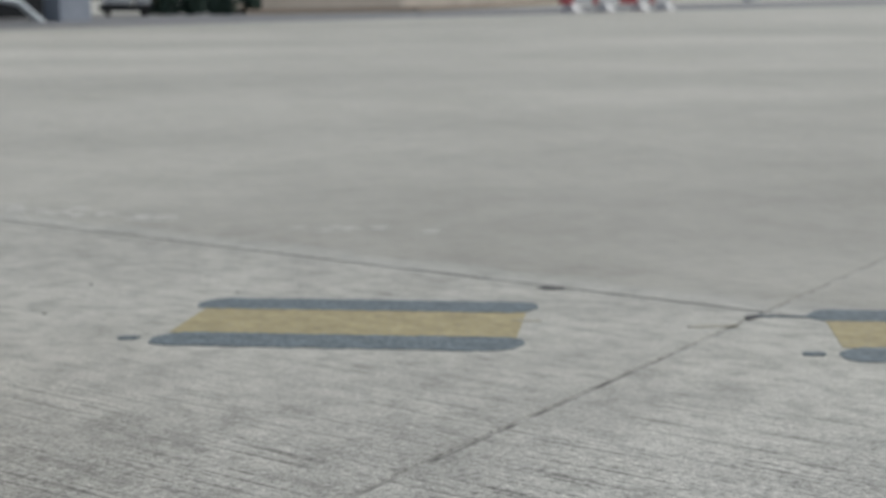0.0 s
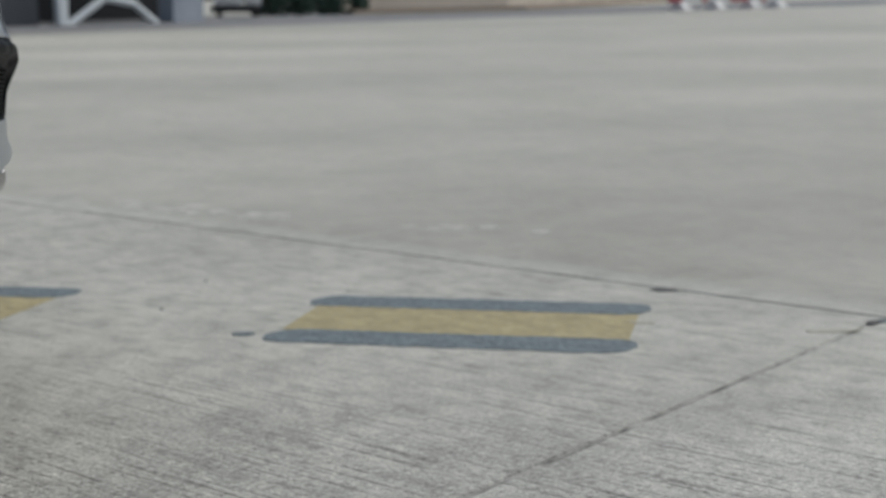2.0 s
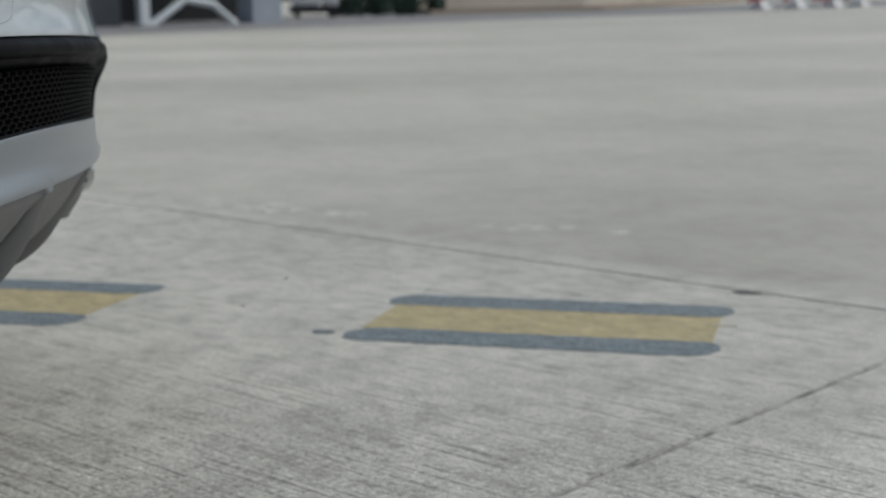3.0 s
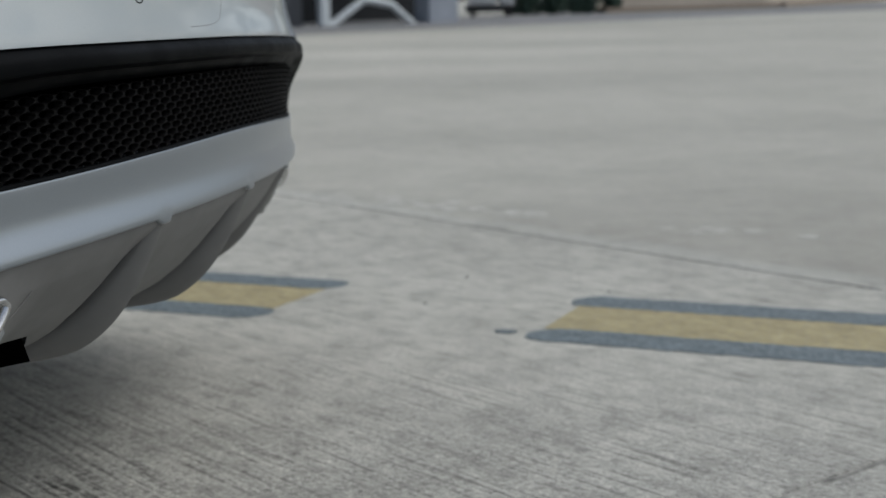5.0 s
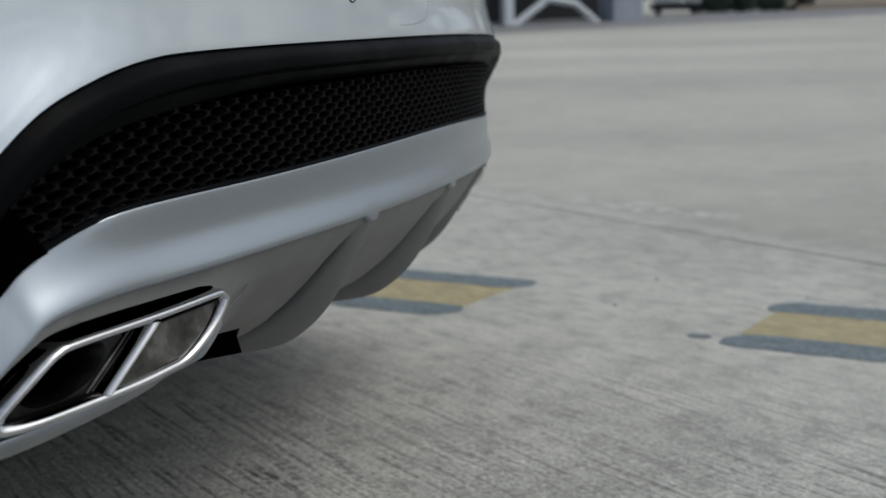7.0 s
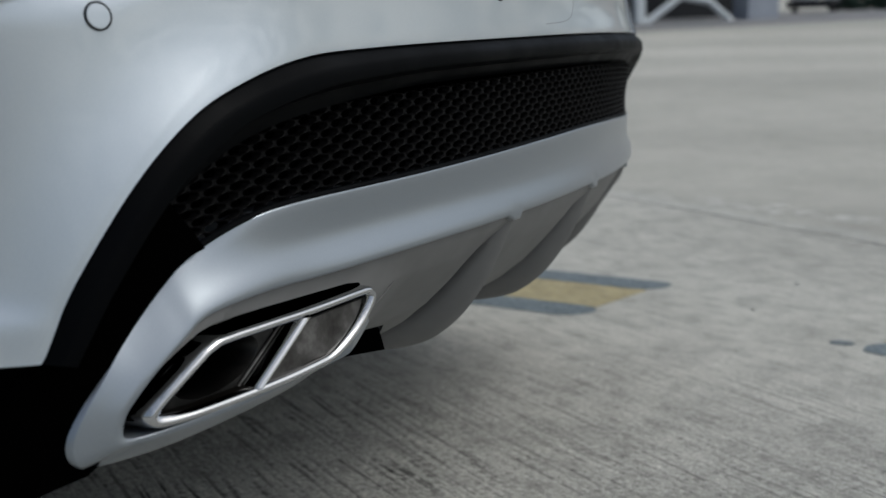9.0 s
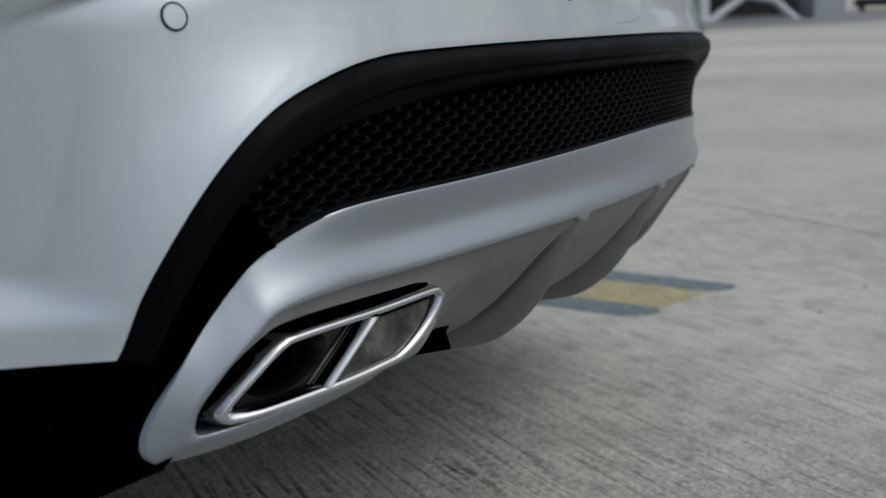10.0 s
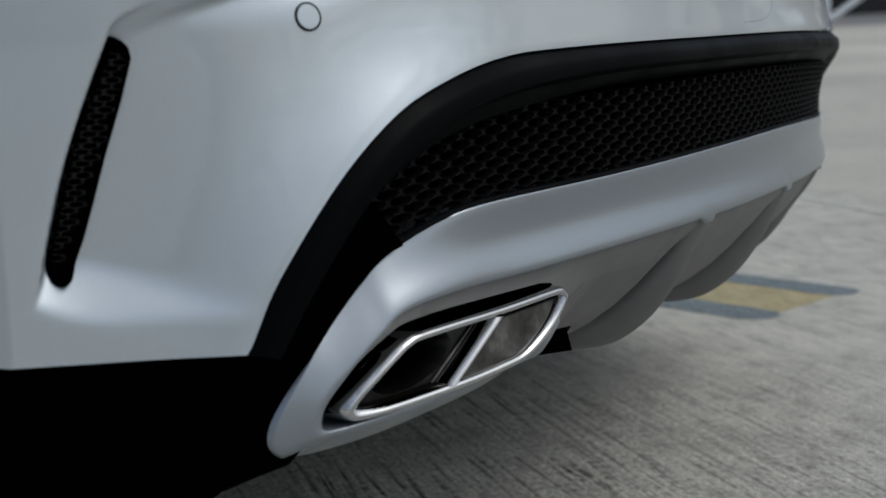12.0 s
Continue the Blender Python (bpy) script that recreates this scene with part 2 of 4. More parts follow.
SHUT = material("shut_line_grey", (0.19, 0.2, 0.21), 0.6)
RUBBER = material("tyre_rubber", (0.02, 0.02, 0.02), 0.85)
GLASS = material("dark_car_glass", (0.01, 0.012, 0.013), 0.05, spec=0.6)
RIM = material("wheel_alloy", (0.4, 0.4, 0.41), 0.35, metal=0.9)


# ---------------------------------------------------------------- building helpers
def part(name, bm, mat, parent=None, label="", smooth=True, sharp=40):
    me = bpy.data.meshes.new(name)
    bm.normal_update()
    bm.to_mesh(me)
    bm.free()
    me.materials.append(mat)
    if smooth:
        me.polygons.foreach_set("use_smooth", [True] * len(me.polygons))
        me.set_sharp_from_angle(angle=radians(sharp))
    ob = new(name, me)
    if parent:
        ob.parent = parent
    if label:
        ob["label"] = label
    return ob


def thing(name, m, label, category, group="", kind=""):
    ob = new(name)
    ob.matrix_basis = m
    ob.empty_display_size = 0.1
    return tagged(ob, label, category, group, kind)


def spline(pts, n):
    """A smooth run of n + 1 points, evenly spread, through the points given."""
    p = [Vector(q) for q in pts]
    p = [2 * p[0] - p[1], *p, 2 * p[-1] - p[-2]]
    fine = []
    for a, b, c, d in zip(p, p[1:], p[2:], p[3:]):
        for i in range(16):
            t = i / 16
            fine.append(0.5 * (2 * b + (c - a) * t + (2 * a - 5 * b + 4 * c - d) * t * t + (3 * b - a - 3 * c + d) * t**3))
    fine.append(p[-2])
    return evenly(fine, n)


def stations(pts, per):
    """As spline(), with the same number of points for each stretch, so that two runs keep step."""
    p = [Vector(q) for q in pts]
    p = [2 * p[0] - p[1], *p, 2 * p[-1] - p[-2]]
    fine = []
    for a, b, c, d in zip(p, p[1:], p[2:], p[3:]):
        for i in range(per):
            t = i / per
            fine.append(0.5 * (2 * b + (c - a) * t + (2 * a - 5 * b + 4 * c - d) * t * t + (3 * b - a - 3 * c + d) * t**3))
    return fine + [p[-2]]


def eased(run_of, passes):
    """The same run with its small kinks averaged out."""
    p = [v.copy() for v in run_of]
    for _ in range(passes):
        p = [p[0], *[(a + 2 * b + c) / 4 for a, b, c in zip(p, p[1:], p[2:])], p[-1]]
    return p


def evenly(fine, n):
    run = [0.0]
    for a, b in zip(fine, fine[1:]):
        run.append(run[-1] + (b - a).length)
    out, k = [], 0
    for i in range(n + 1):
        want = run[-1] * i / n
        while k < len(run) - 2 and run[k + 1] < want:
            k += 1
        w = (want - run[k]) / max(run[k + 1] - run[k], 1e-9)
        out.append(fine[k].lerp(fine[k + 1], min(max(w, 0), 1)))
    return out


def both(left, sag=0.0):
    """A run across the car from its left half, given as (y, z) from the outside to the middle; sag: how much lower the far half hangs."""
    return left + [(-y, z - sag * smoothstep(0.05, 0.45, -y)) for y, z in reversed(left[:-1])]


def loft(bm, rows, closed=False, flip=False):
    vs = [[bm.verts.new(v) for v in r] for r in rows]
    for a, b in zip(vs, vs[1:]):
        m = len(a)
        for i in range(m if closed else m - 1):
            j = (i + 1) % m
            f = (a[i], a[j], b[j], b[i])
            bm.faces.new(f[::-1] if flip else f)
    return vs


def box(bm, lo, hi, bevel=0.0):
    c = [(a + b) / 2 for a, b in zip(lo, hi)]
    s = [abs(b - a) for a, b in zip(lo, hi)]
    r = bmesh.ops.create_cube(bm, size=1.0, matrix=Matrix.Translation(c) @ Matrix.Diagonal((*s, 1)))
    if bevel:
        edges = list({e for v in r["verts"] for e in v.link_edges})
        bmesh.ops.bevel(bm, geom=edges, offset=bevel, segments=2, affect="EDGES", profile=0.6)


def tube(bm, path, radius, sides=10, closed=False, squash=(1.0, 1.0), up=(1, 0, 0)):
    """A round or oval bar along a path; squash: its half widths along up and across."""
    rows, n = [], len(path)
    for i, p in enumerate(path):
        a, b = (path[i - 1], path[(i + 1) % n]) if closed else (path[max(i - 1, 0)], path[min(i + 1, n - 1)])
        d = (b - a).normalized()
        u = (Vector(up) - d * d.dot(Vector(up))).normalized()
        w = d.cross(u)
        rows.append([p + radius * (squash[0] * math.cos(k) * u + squash[1] * math.sin(k) * w) for k in np.linspace(0, 2 * math.pi, sides, endpoint=False)])
    if closed:
        rows.append(rows[0])
    vs = loft(bm, rows, closed=True)
    if not closed:
        bm.faces.new(vs[0][::-1])
        bm.faces.new(vs[-1])
    else:
        bmesh.ops.remove_doubles(bm, verts=bm.verts, dist=1e-6)


def smoothstep(a, b, v):
    t = min(max((v - a) / (b - a), 0.0), 1.0)
    return t * t * (3 - 2 * t)


# ---------------------------------------------------------------- ground
def rise(y):
    """The apron lies flat round the car and climbs gently towards its far edge."""
    if y < 4:
        return 0.0
    return 0.04 * (y - 4) ** 2 / 8 if y < 8 else 0.04 * (min(y, 75) - 6)


E1 = Vector((math.cos(SLAB), math.sin(SLAB), 0))
E2 = Vector((math.cos(radians(-45)), math.sin(radians(-45)), 0))
SKEW = Matrix(((E1.x, E2.x), (E1.y, E2.y))).inverted()
JOINT_A = (SKEW @ Vector((0.64, 1.78)))[1]
JOINT_B = (SKEW @ Vector((0.31, 3.02)))[0]


def build_ground():
    """One sheet out to the horizon, with the two sealed slab joints sunk into it."""
    def cuts(at, fine):
        c = [at - 0.007, at - 0.0035, at + 0.0035, at + 0.007]
        near = [at + s for s in np.arange(-40, 90, fine) if abs(s) > 0.02]
        far = [-2500, -1200, -600, -300, -150, -80, 130, 200, 350, 700, 1300, 2500]
        return sorted(c + near + far)

    us, vs = cuts(JOINT_B, 1.0), cuts(JOINT_A, 1.0)
    bm = bmesh.new()
    grid = []
    for u in us:
        row = []
        for v in vs:
            p = E1 * u + E2 * v
            sunk = abs(u - JOINT_B) < 0.005 or abs(v - JOINT_A) < 0.005
            row.append(bm.verts.new((p.x, p.y, rise(p.y) - (0.006 if sunk else 0.0))))
        grid.append(row)
    for a, b in zip(grid, grid[1:]):
        for i in range(len(a) - 1):
            bm.faces.new((a[i], a[i + 1], b[i + 1], b[i]))
    bmesh.ops.recalc_face_normals(bm, faces=bm.faces)
    if next(iter(bm.faces)).normal.z < 0:
        bmesh.ops.reverse_faces(bm, faces=bm.faces)
    ob = part("ground", bm, CONCRETE, smooth=False)
    tagged(ob, "weathered grey concrete apron with dragged finish and slab joints", "ground", kind="structure")


build_ground()


def strip(name, a, b, offset, wide, mat, lift, label="", parent=None, steps=40):
    """A flat run on the ground from a to b, wide to its far side."""
    a, b = Vector(a), Vector(b)
    d = (b - a).normalized()
    w = Vector((-d.y, d.x, 0))
    bm = bmesh.new()
    rows = []
    for k in range(3):
        rows.append([])
        for i in range(steps + 1):
            p = a.lerp(b, i / steps) + w * (offset + wide * k / 2)
            rows[-1].append((p.x, p.y, rise(p.y) + lift))
    loft(bm, rows)
    return part(name, bm, mat, parent, label, smooth=False)


def seal(name, along, at):
    """Dark sealant lying in a slab joint, uneven and missing in places."""
    other = E2 if along is E1 else E1
    rnd = random.Random(5 if along is E1 else 8)
    bm = bmesh.new()
    rows = [[], []]
    for i in range(500):
        s = -2.0 + i * 0.016
        c = at + rnd.uniform(-0.0008, 0.0008)
        w = (0.007 if along is E1 else 0.0034) + rnd.uniform(-0.001, 0.0012)
        for row, k in zip(rows, (-1, 1)):
            p = along * s + other * (c + k * w)
            row.append((p.x, p.y, rise(p.y) - 0.0016 - rnd.uniform(0, 0.0015)))
    loft(bm, rows)
    ob = part(name, bm, JOINT if along is E1 else WORN_JOINT, smooth=False)
    return tagged(ob, "dark sealant in a concrete slab joint", "joint", kind="structure")


seal("joint_sealant", E1, JOINT_A)
seal("joint_sealant", E2, JOINT_B)


def patch(bm, outline, h):
    """A thin raised layer of paint."""
    top = [bm.verts.new((x, y, h)) for x, y in outline]
    low = [bm.verts.new((x, y, -0.001)) for x, y in outline]
    bm.faces.new(top)
    n = len(top)
    for i in range(n):
        j = (i + 1) % n
        bm.faces.new((low[i], low[j], top[j], top[i]))


def bar_outline(x0, x1, y0, y1, skew, rnd, rough=0.003, round_ends=True):
    """A long bar with uneven hand-rolled edges and rounded ends."""
    n, out = 60, []
    for i in range(n + 1):
        x = x0 + (x1 - x0) * i / n
        inset = 0.0
        if round_ends:
            d = min(x - x0, x1 - x) / (0.5 * (y1 - y0))
            inset = 0.5 * (y1 - y0) * (1 - math.sqrt(max(0.0, 1 - (1 - min(d, 1)) ** 2))) * 0.9
        out.append((x, inset))
    top = [(x + skew * (y1 - s - (y0 + y1) / 2), y1 - s + rnd.uniform(-rough, rough)) for x, s in out]
    low = [(x + skew * (y0 + s - (y0 + y1) / 2), y0 + s + rnd.uniform(-rough, rough)) for x, s in out]
    return low + top[::-1]


def dash(centre, seed, tail=False):
    rnd = random.Random(seed)
    ob = thing("painted_dash", pose(*centre, 0, 0, -17), "faded yellow painted dash between dark grey borders on concrete", "road marking", "dashed line on the apron")
    bm = bmesh.new()
    patch(bm, bar_outline(-0.322, 0.322, -0.104, 0.104, 0.07, rnd, 0.0015, False), 0.0008)
    part("yellow_stripe", bm, YELLOW, ob, "faded yellow paint", smooth=False)
    for y0, y1, x0, x1 in ((0.1, 0.199, -0.34, 0.352), (-0.199, -0.1, -0.345, 0.33)):
        bm = bmesh.new()
        patch(bm, bar_outline(x0, x1, y0, y1, 0.25, rnd, 0.003), 0.0014)
        part("border_stripe", bm, GREY_PAINT, ob, "dark grey paint", smooth=False)
    bm = bmesh.new()
    patch(bm, bar_outline(-0.408, -0.368, -0.163, -0.14, 0.2, rnd, 0.002), 0.002)
    part("paint_spot", bm, GREY_PAINT, ob, smooth=False)
    if tail:
        bm = bmesh.new()
        patch(bm, bar_outline(-0.44, -0.3, 0.128, 0.14, 0.2, rnd, 0.003), 0.002)
        part("paint_run", bm, GREY_PAINT, ob, smooth=False)
    return ob


DASH = Vector((math.cos(radians(-16.8)), math.sin(radians(-16.8)), 0)) * 1.215
for k, seed in ((-1, 3), (0, 4), (1, 5)):
    c = Vector((0.324, 2.294, 0)) + DASH * k
    if k == 1:
        c = Vector((1.479, 1.913, 0))
    dash((c.x, c.y, 0), seed, tail=k == 1)

# ---------------------------------------------------------------- the parked car
CAR = thing("car", pose(-0.353, 1.396, 0, 0, 0, -2.3), "silver compact SUV parked on concrete, seen from its rear bumper", "car")


def bow(y):
    """How far the rear face lies back from its middle, across the car."""
    return -0.227 * y * y - 1.3 * max(0.0, abs(y) - 0.66) ** 2


def face(y, z, off=0.0):
    off -= (0.0095 * smoothstep(0.04, 0.46, y) + 0.008 * smoothstep(0.46, 0.62, y)) * smoothstep(0.33, 0.36, z) * smoothstep(0.515, 0.45, z)
    return Vector((bow(y) + off, y, z))


TRIM_OUT = both([(-0.7635, 0.3585), (-0.7415, 0.406), (-0.702, 0.461), (-0.659, 0.4978), (-0.610, 0.5185), (-0.556, 0.5315), (-0.493, 0.5365), (-0.327, 0.541), (0, 0.5455)], -0.0042)
TRIM_IN = both([(-0.742, 0.352), (-0.716, 0.392), (-0.681, 0.436), (-0.645, 0.464), (-0.602, 0.484), (-0.547, 0.497), (-0.473, 0.506), (-0.345, 0.513), (0, 0.517)])
SILVER_TOP = both([(-0.746, 0.301), (-0.7335, 0.320), (-0.719, 0.3445), (-0.6995, 0.3695), (-0.678, 0.391), (-0.656, 0.4065), (-0.606, 0.423), (-0.550, 0.4305), (-0.405, 0.435), (-0.181, 0.4415), (0, 0.444)], 0.005)
SILVER_LOW = both([(-0.719, 0.302), (-0.710, 0.319), (-0.690, 0.343), (-0.666, 0.362), (-0.636, 0.374), (-0.58, 0.377), (-0.492, 0.379), (-0.25, 0.381), (0, 0.382)])
N = 160


def run(curve, n=N):
    return spline([(0, y, z) for y, z in curve], n)


def band(bm, upper, lower, stages, flip=False):
    """A skin between two runs; stages: how far down it, and how far proud."""
    rows = []
    for t, off in stages:
        rows.append([face(a.lerp(b, t).y, a.lerp(b, t).z, off) for a, b in zip(upper, lower)])
    loft(bm, rows, flip=flip)


def build_trim():
    bm = bmesh.new()
    band(bm, run(TRIM_OUT), run(TRIM_IN), [(0.05, -0.03), (0.02, -0.0085), (0.05, -0.0055), (0.09, -0.004), (0.26, 0.0025), (0.31, 0.0035), (0.37, 0.0042), (0.6, 0.0048), (0.66, 0.0042), (0.7, 0.002), (0.8, -0.006), (0.84, -0.0098), (0.9, -0.0102), (1.16, -0.0165), (1.2, -0.0172), (1.21, -0.045)], flip=True)
    part("trim", bm, BLACK, CAR, "black grained plastic bumper trim")


def z_on(curve, y):
    for (y0, z0), (y1, z1) in zip(curve, curve[1:]):
        if y0 <= y <= y1:
            return z0 + (z1 - z0) * (y - y0) / max(y1 - y0, 1e-9)
    return None


def inside(poly, y, z):
    hit = False
    for (y0, z0), (y1, z1) in zip(poly, poly[1:] + poly[:1]):
        if (z0 > z) != (z1 > z) and y < y0 + (z - z0) / (z1 - z0) * (y1 - y0):
            hit = not hit
    return hit


def mesh_cells(bm, poly, place, pitch, wall, deep, squash=1.0, slant=0.1):
    """Flattened honeycomb inside an outline: each cell a thin rim round an oval mouth, with a short wall behind it. place(a, b, depth) gives the spot."""
    us = [p[0] for p in poly]
    vs = [p[1] for p in poly]
    turns = np.radians(range(0, 360, 30))
    hexed = [1.0 if k % 2 else 0.866 for k in range(12)]
    big = 0.577 * pitch
    row, v = 0, min(vs) - pitch
    while v < max(vs) + pitch:
        u = min(us) - pitch + (pitch / 2 if row % 2 else 0)
        while u < max(us) + pitch:
            if inside(poly, u, v):
                rings = []
                for thin, soft, d in ((0.0, 0.0, 0.0), (0.5, 0.5, 0.0004), (0.9, 1.0, 0.0002), (1.0, 1.0, -0.0004), (1.0 + slant, 1.0, -deep)):
                    rings.append([place(u + (big * (h + (0.87 - h) * soft) - thin * wall[0]) * math.cos(a), v + (squash * big * (h + (0.98 - h) * soft) - min(thin, 1.3) * wall[1]) * math.sin(a), d) for a, h in zip(turns, hexed)])
                loft(bm, rings, closed=True)
            u += pitch
        v += pitch * 0.866 * squash
        row += 1


def build_grille():
    upper = [(p.y, p.z - 0.0075 * smoothstep(0.66, 0.55, abs(p.y))) for p in run(TRIM_IN, 60) if p.z > 0.42]
    lower = [(p.y, p.z) for p in run(SILVER_TOP, 60) if p.z > 0.385]
    poly = upper + lower[::-1]
    bm = bmesh.new()
    arch = lambda u: 0.05 * u * u
    flat = [(y, z + arch(y)) for y, z in poly]
    mesh_cells(bm, flat, lambda u, v, d: face(u, v - arch(u), d - 0.0115 - 0.008 * smoothstep(-0.3, -0.6, u)), 0.0228, (0.0016, 0.0005), 0.0045, squash=0.303, slant=2.0)
    part("mesh_grille", bm, MESH, CAR, "black honeycomb mesh insert")
    # near-black sheet that stands for the shade behind the mesh
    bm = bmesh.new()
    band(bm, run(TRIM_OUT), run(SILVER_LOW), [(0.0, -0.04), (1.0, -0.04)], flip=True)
    part("grille_shade_sheet", bm, VOID, CAR)
    bm = bmesh.new()
    up = [face(p.y, p.z, -0.0115 - 0.0035 * smoothstep(0.48, 0.64, abs(p.y))) for p in run([(y, z + 0.0012) for y, z in SILVER_TOP if z > 0.33])]
    tube(bm, up, 0.0025, 8)
    part("grille_lip", bm, BLACK, CAR)
    for s in (-1, 1):
        # plain black corner between the trim and the silver valance
        outer = spline([(0, y * -s, z) for y, z in ((-0.69, 0.47), (-0.707, 0.45), (-0.735, 0.41), (-0.76, 0.363), (-0.775, 0.33), (-0.785, 0.3), (-0.785, 0.271), (-0.735, 0.2795))], 40)
        inner = spline([(0, y * -s, z) for y, z in ((-0.645, 0.41), (-0.66, 0.405), (-0.682, 0.39), (-0.704, 0.367), (-0.722, 0.341), (-0.738, 0.315), (-0.742, 0.296), (-0.728, 0.288))], 40)
        bm = bmesh.new()
        band(bm, outer, inner, [(t, off - (0.05 if s > 0 else 0.0)) for t, off in ((0.0, -0.03), (0.0, -0.016), (0.1, -0.013), (0.8, -0.0115), (1.0, -0.0115))], flip=s > 0)
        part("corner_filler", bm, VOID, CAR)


def vent_edge(z):
    """The outer lip of the side vent, across the car."""
    e = 0.8475 - 0.262 * (z - 0.411) + 0.004 * math.sin(math.pi * min(max((z - 0.411) / 0.14, 0), 1))
    return e - 60 * max(0.0, min(z, 0.6) - 0.553) ** 2


def scoop(y, z):
    """Depth of the faceted hollow round the side vent: a back panel sloping in, a steep wall that bears the vent, a shelf below and a hood above."""
    s, edge = abs(y), vent_edge(z)
    if s < edge - 0.15:
        return 0.0
    foot = 0.3845 + 0.012 * (max(0.0, min(s, 0.85) - 0.8) / 0.048) ** 3
    hood = 0.572 + 0.06 * smoothstep(edge - 0.012, edge - 0.08, s)
    lean = smoothstep(0.58, 0.41, z)
    sides = ((0.12 + 0.16 * lean) * (s - edge + 0.1), 1.8 * (edge + 0.0005 - s), 0.55 * (z - foot), 0.5 * (hood - z), 0.0125 + 0.0075 * lean)
    k = 0.0016
    low = min(sides)
    least = low - k * math.log(sum(math.exp(-(v - low) / k) for v in sides))
    return 0.0012 * math.log1p(math.exp(min(least / 0.0012, 40.0)))


def low_edge(y):
    zb = z_on(TRIM_FINE, y)
    return 0.3585 + 0.0055 * min(1, max(0, (abs(y) - 0.76) * 10)) if zb is None else zb


def skin(y, z, out=0.0):
    """A spot on the painted bumper."""
    d = math.sqrt(((TRIM_SPOTS - (y, z)) ** 2).sum(1).min())
    deep = 0.003 + 0.0115 * smoothstep(-0.3, 0.25, y) + 0.015 * smoothstep(0.54, 0.69, -y) + 0.0035 * smoothstep(0.54, 0.69, y)
    back = 0.004 - 0.003 * smoothstep(0.54, 0.69, abs(y)) + deep * (1 - math.exp(-((d / 0.03) ** 1.35))) + 0.05 * smoothstep(0.62, 0.85, z)
    back += 0.022 * smoothstep(0.52, 0.66, y) * smoothstep(0.535, 0.515, z)
    return Vector((bow(y) - back - scoop(y, z) + out, y, z))


TRIM_FINE = sorted((p.y, p.z) for p in spline([(0, y, z) for y, z in TRIM_OUT], 300))
TRIM_SPOTS = np.array(TRIM_FINE)


def build_cover():
    """The painted bumper, from one flank round the corners to the other."""
    flank = [(-1.05, -0.9), (-0.8, -0.9), (-0.6, -0.898), (-0.45, -0.893), (-0.35, -0.885), (-0.29, -0.877), (-0.255, -0.868)]
    left = list(np.arange(-0.862, -0.79, 0.0018)) + list(np.arange(-0.788, -0.765, 0.003)) + [-0.764]
    ys = left + [y for y, _ in TRIM_FINE if abs(y) < 0.7625] + [-y for y in reversed(left)]
    rise_by = np.r_[np.linspace(0, 0.04, 7), np.linspace(0.05, 0.55, 110), np.linspace(0.58, 1, 12)]
    rows = []
    ends = [(x, y, 0.364 + 0.003 * min(1, (-0.2 - x) * 4)) for x, y in flank]
    cols = ends + [(None, y, low_edge(y)) for y in ys] + [(x, -y, z) for x, y, z in reversed(ends)]
    for t in rise_by:
        row = []
        for x, y, zb in cols:
            z = zb + (0.82 - zb) * t
            if x is None:
                row.append(skin(y, z))
            else:
                row.append(Vector((x - 0.008, y * (1 - 0.035 * smoothstep(0.42, 0.82, z)), z)))
        if not rows:
            rows.append([v + Vector((-0.025, 0, 0)) for v in row])
        rows.append(row)
    bm = bmesh.new()
    loft(bm, rows)
    return part("bumper_cover", bm, PAINT, CAR, "silver painted bumper skin")


def shy(y, z):
    """The far tailpipe stands a little deeper than the near one."""
    return -(0.013 + 0.5 * max(0.0, 0.372 - z)) * smoothstep(0.31, 0.5, y) * smoothstep(0.385, 0.36, z)


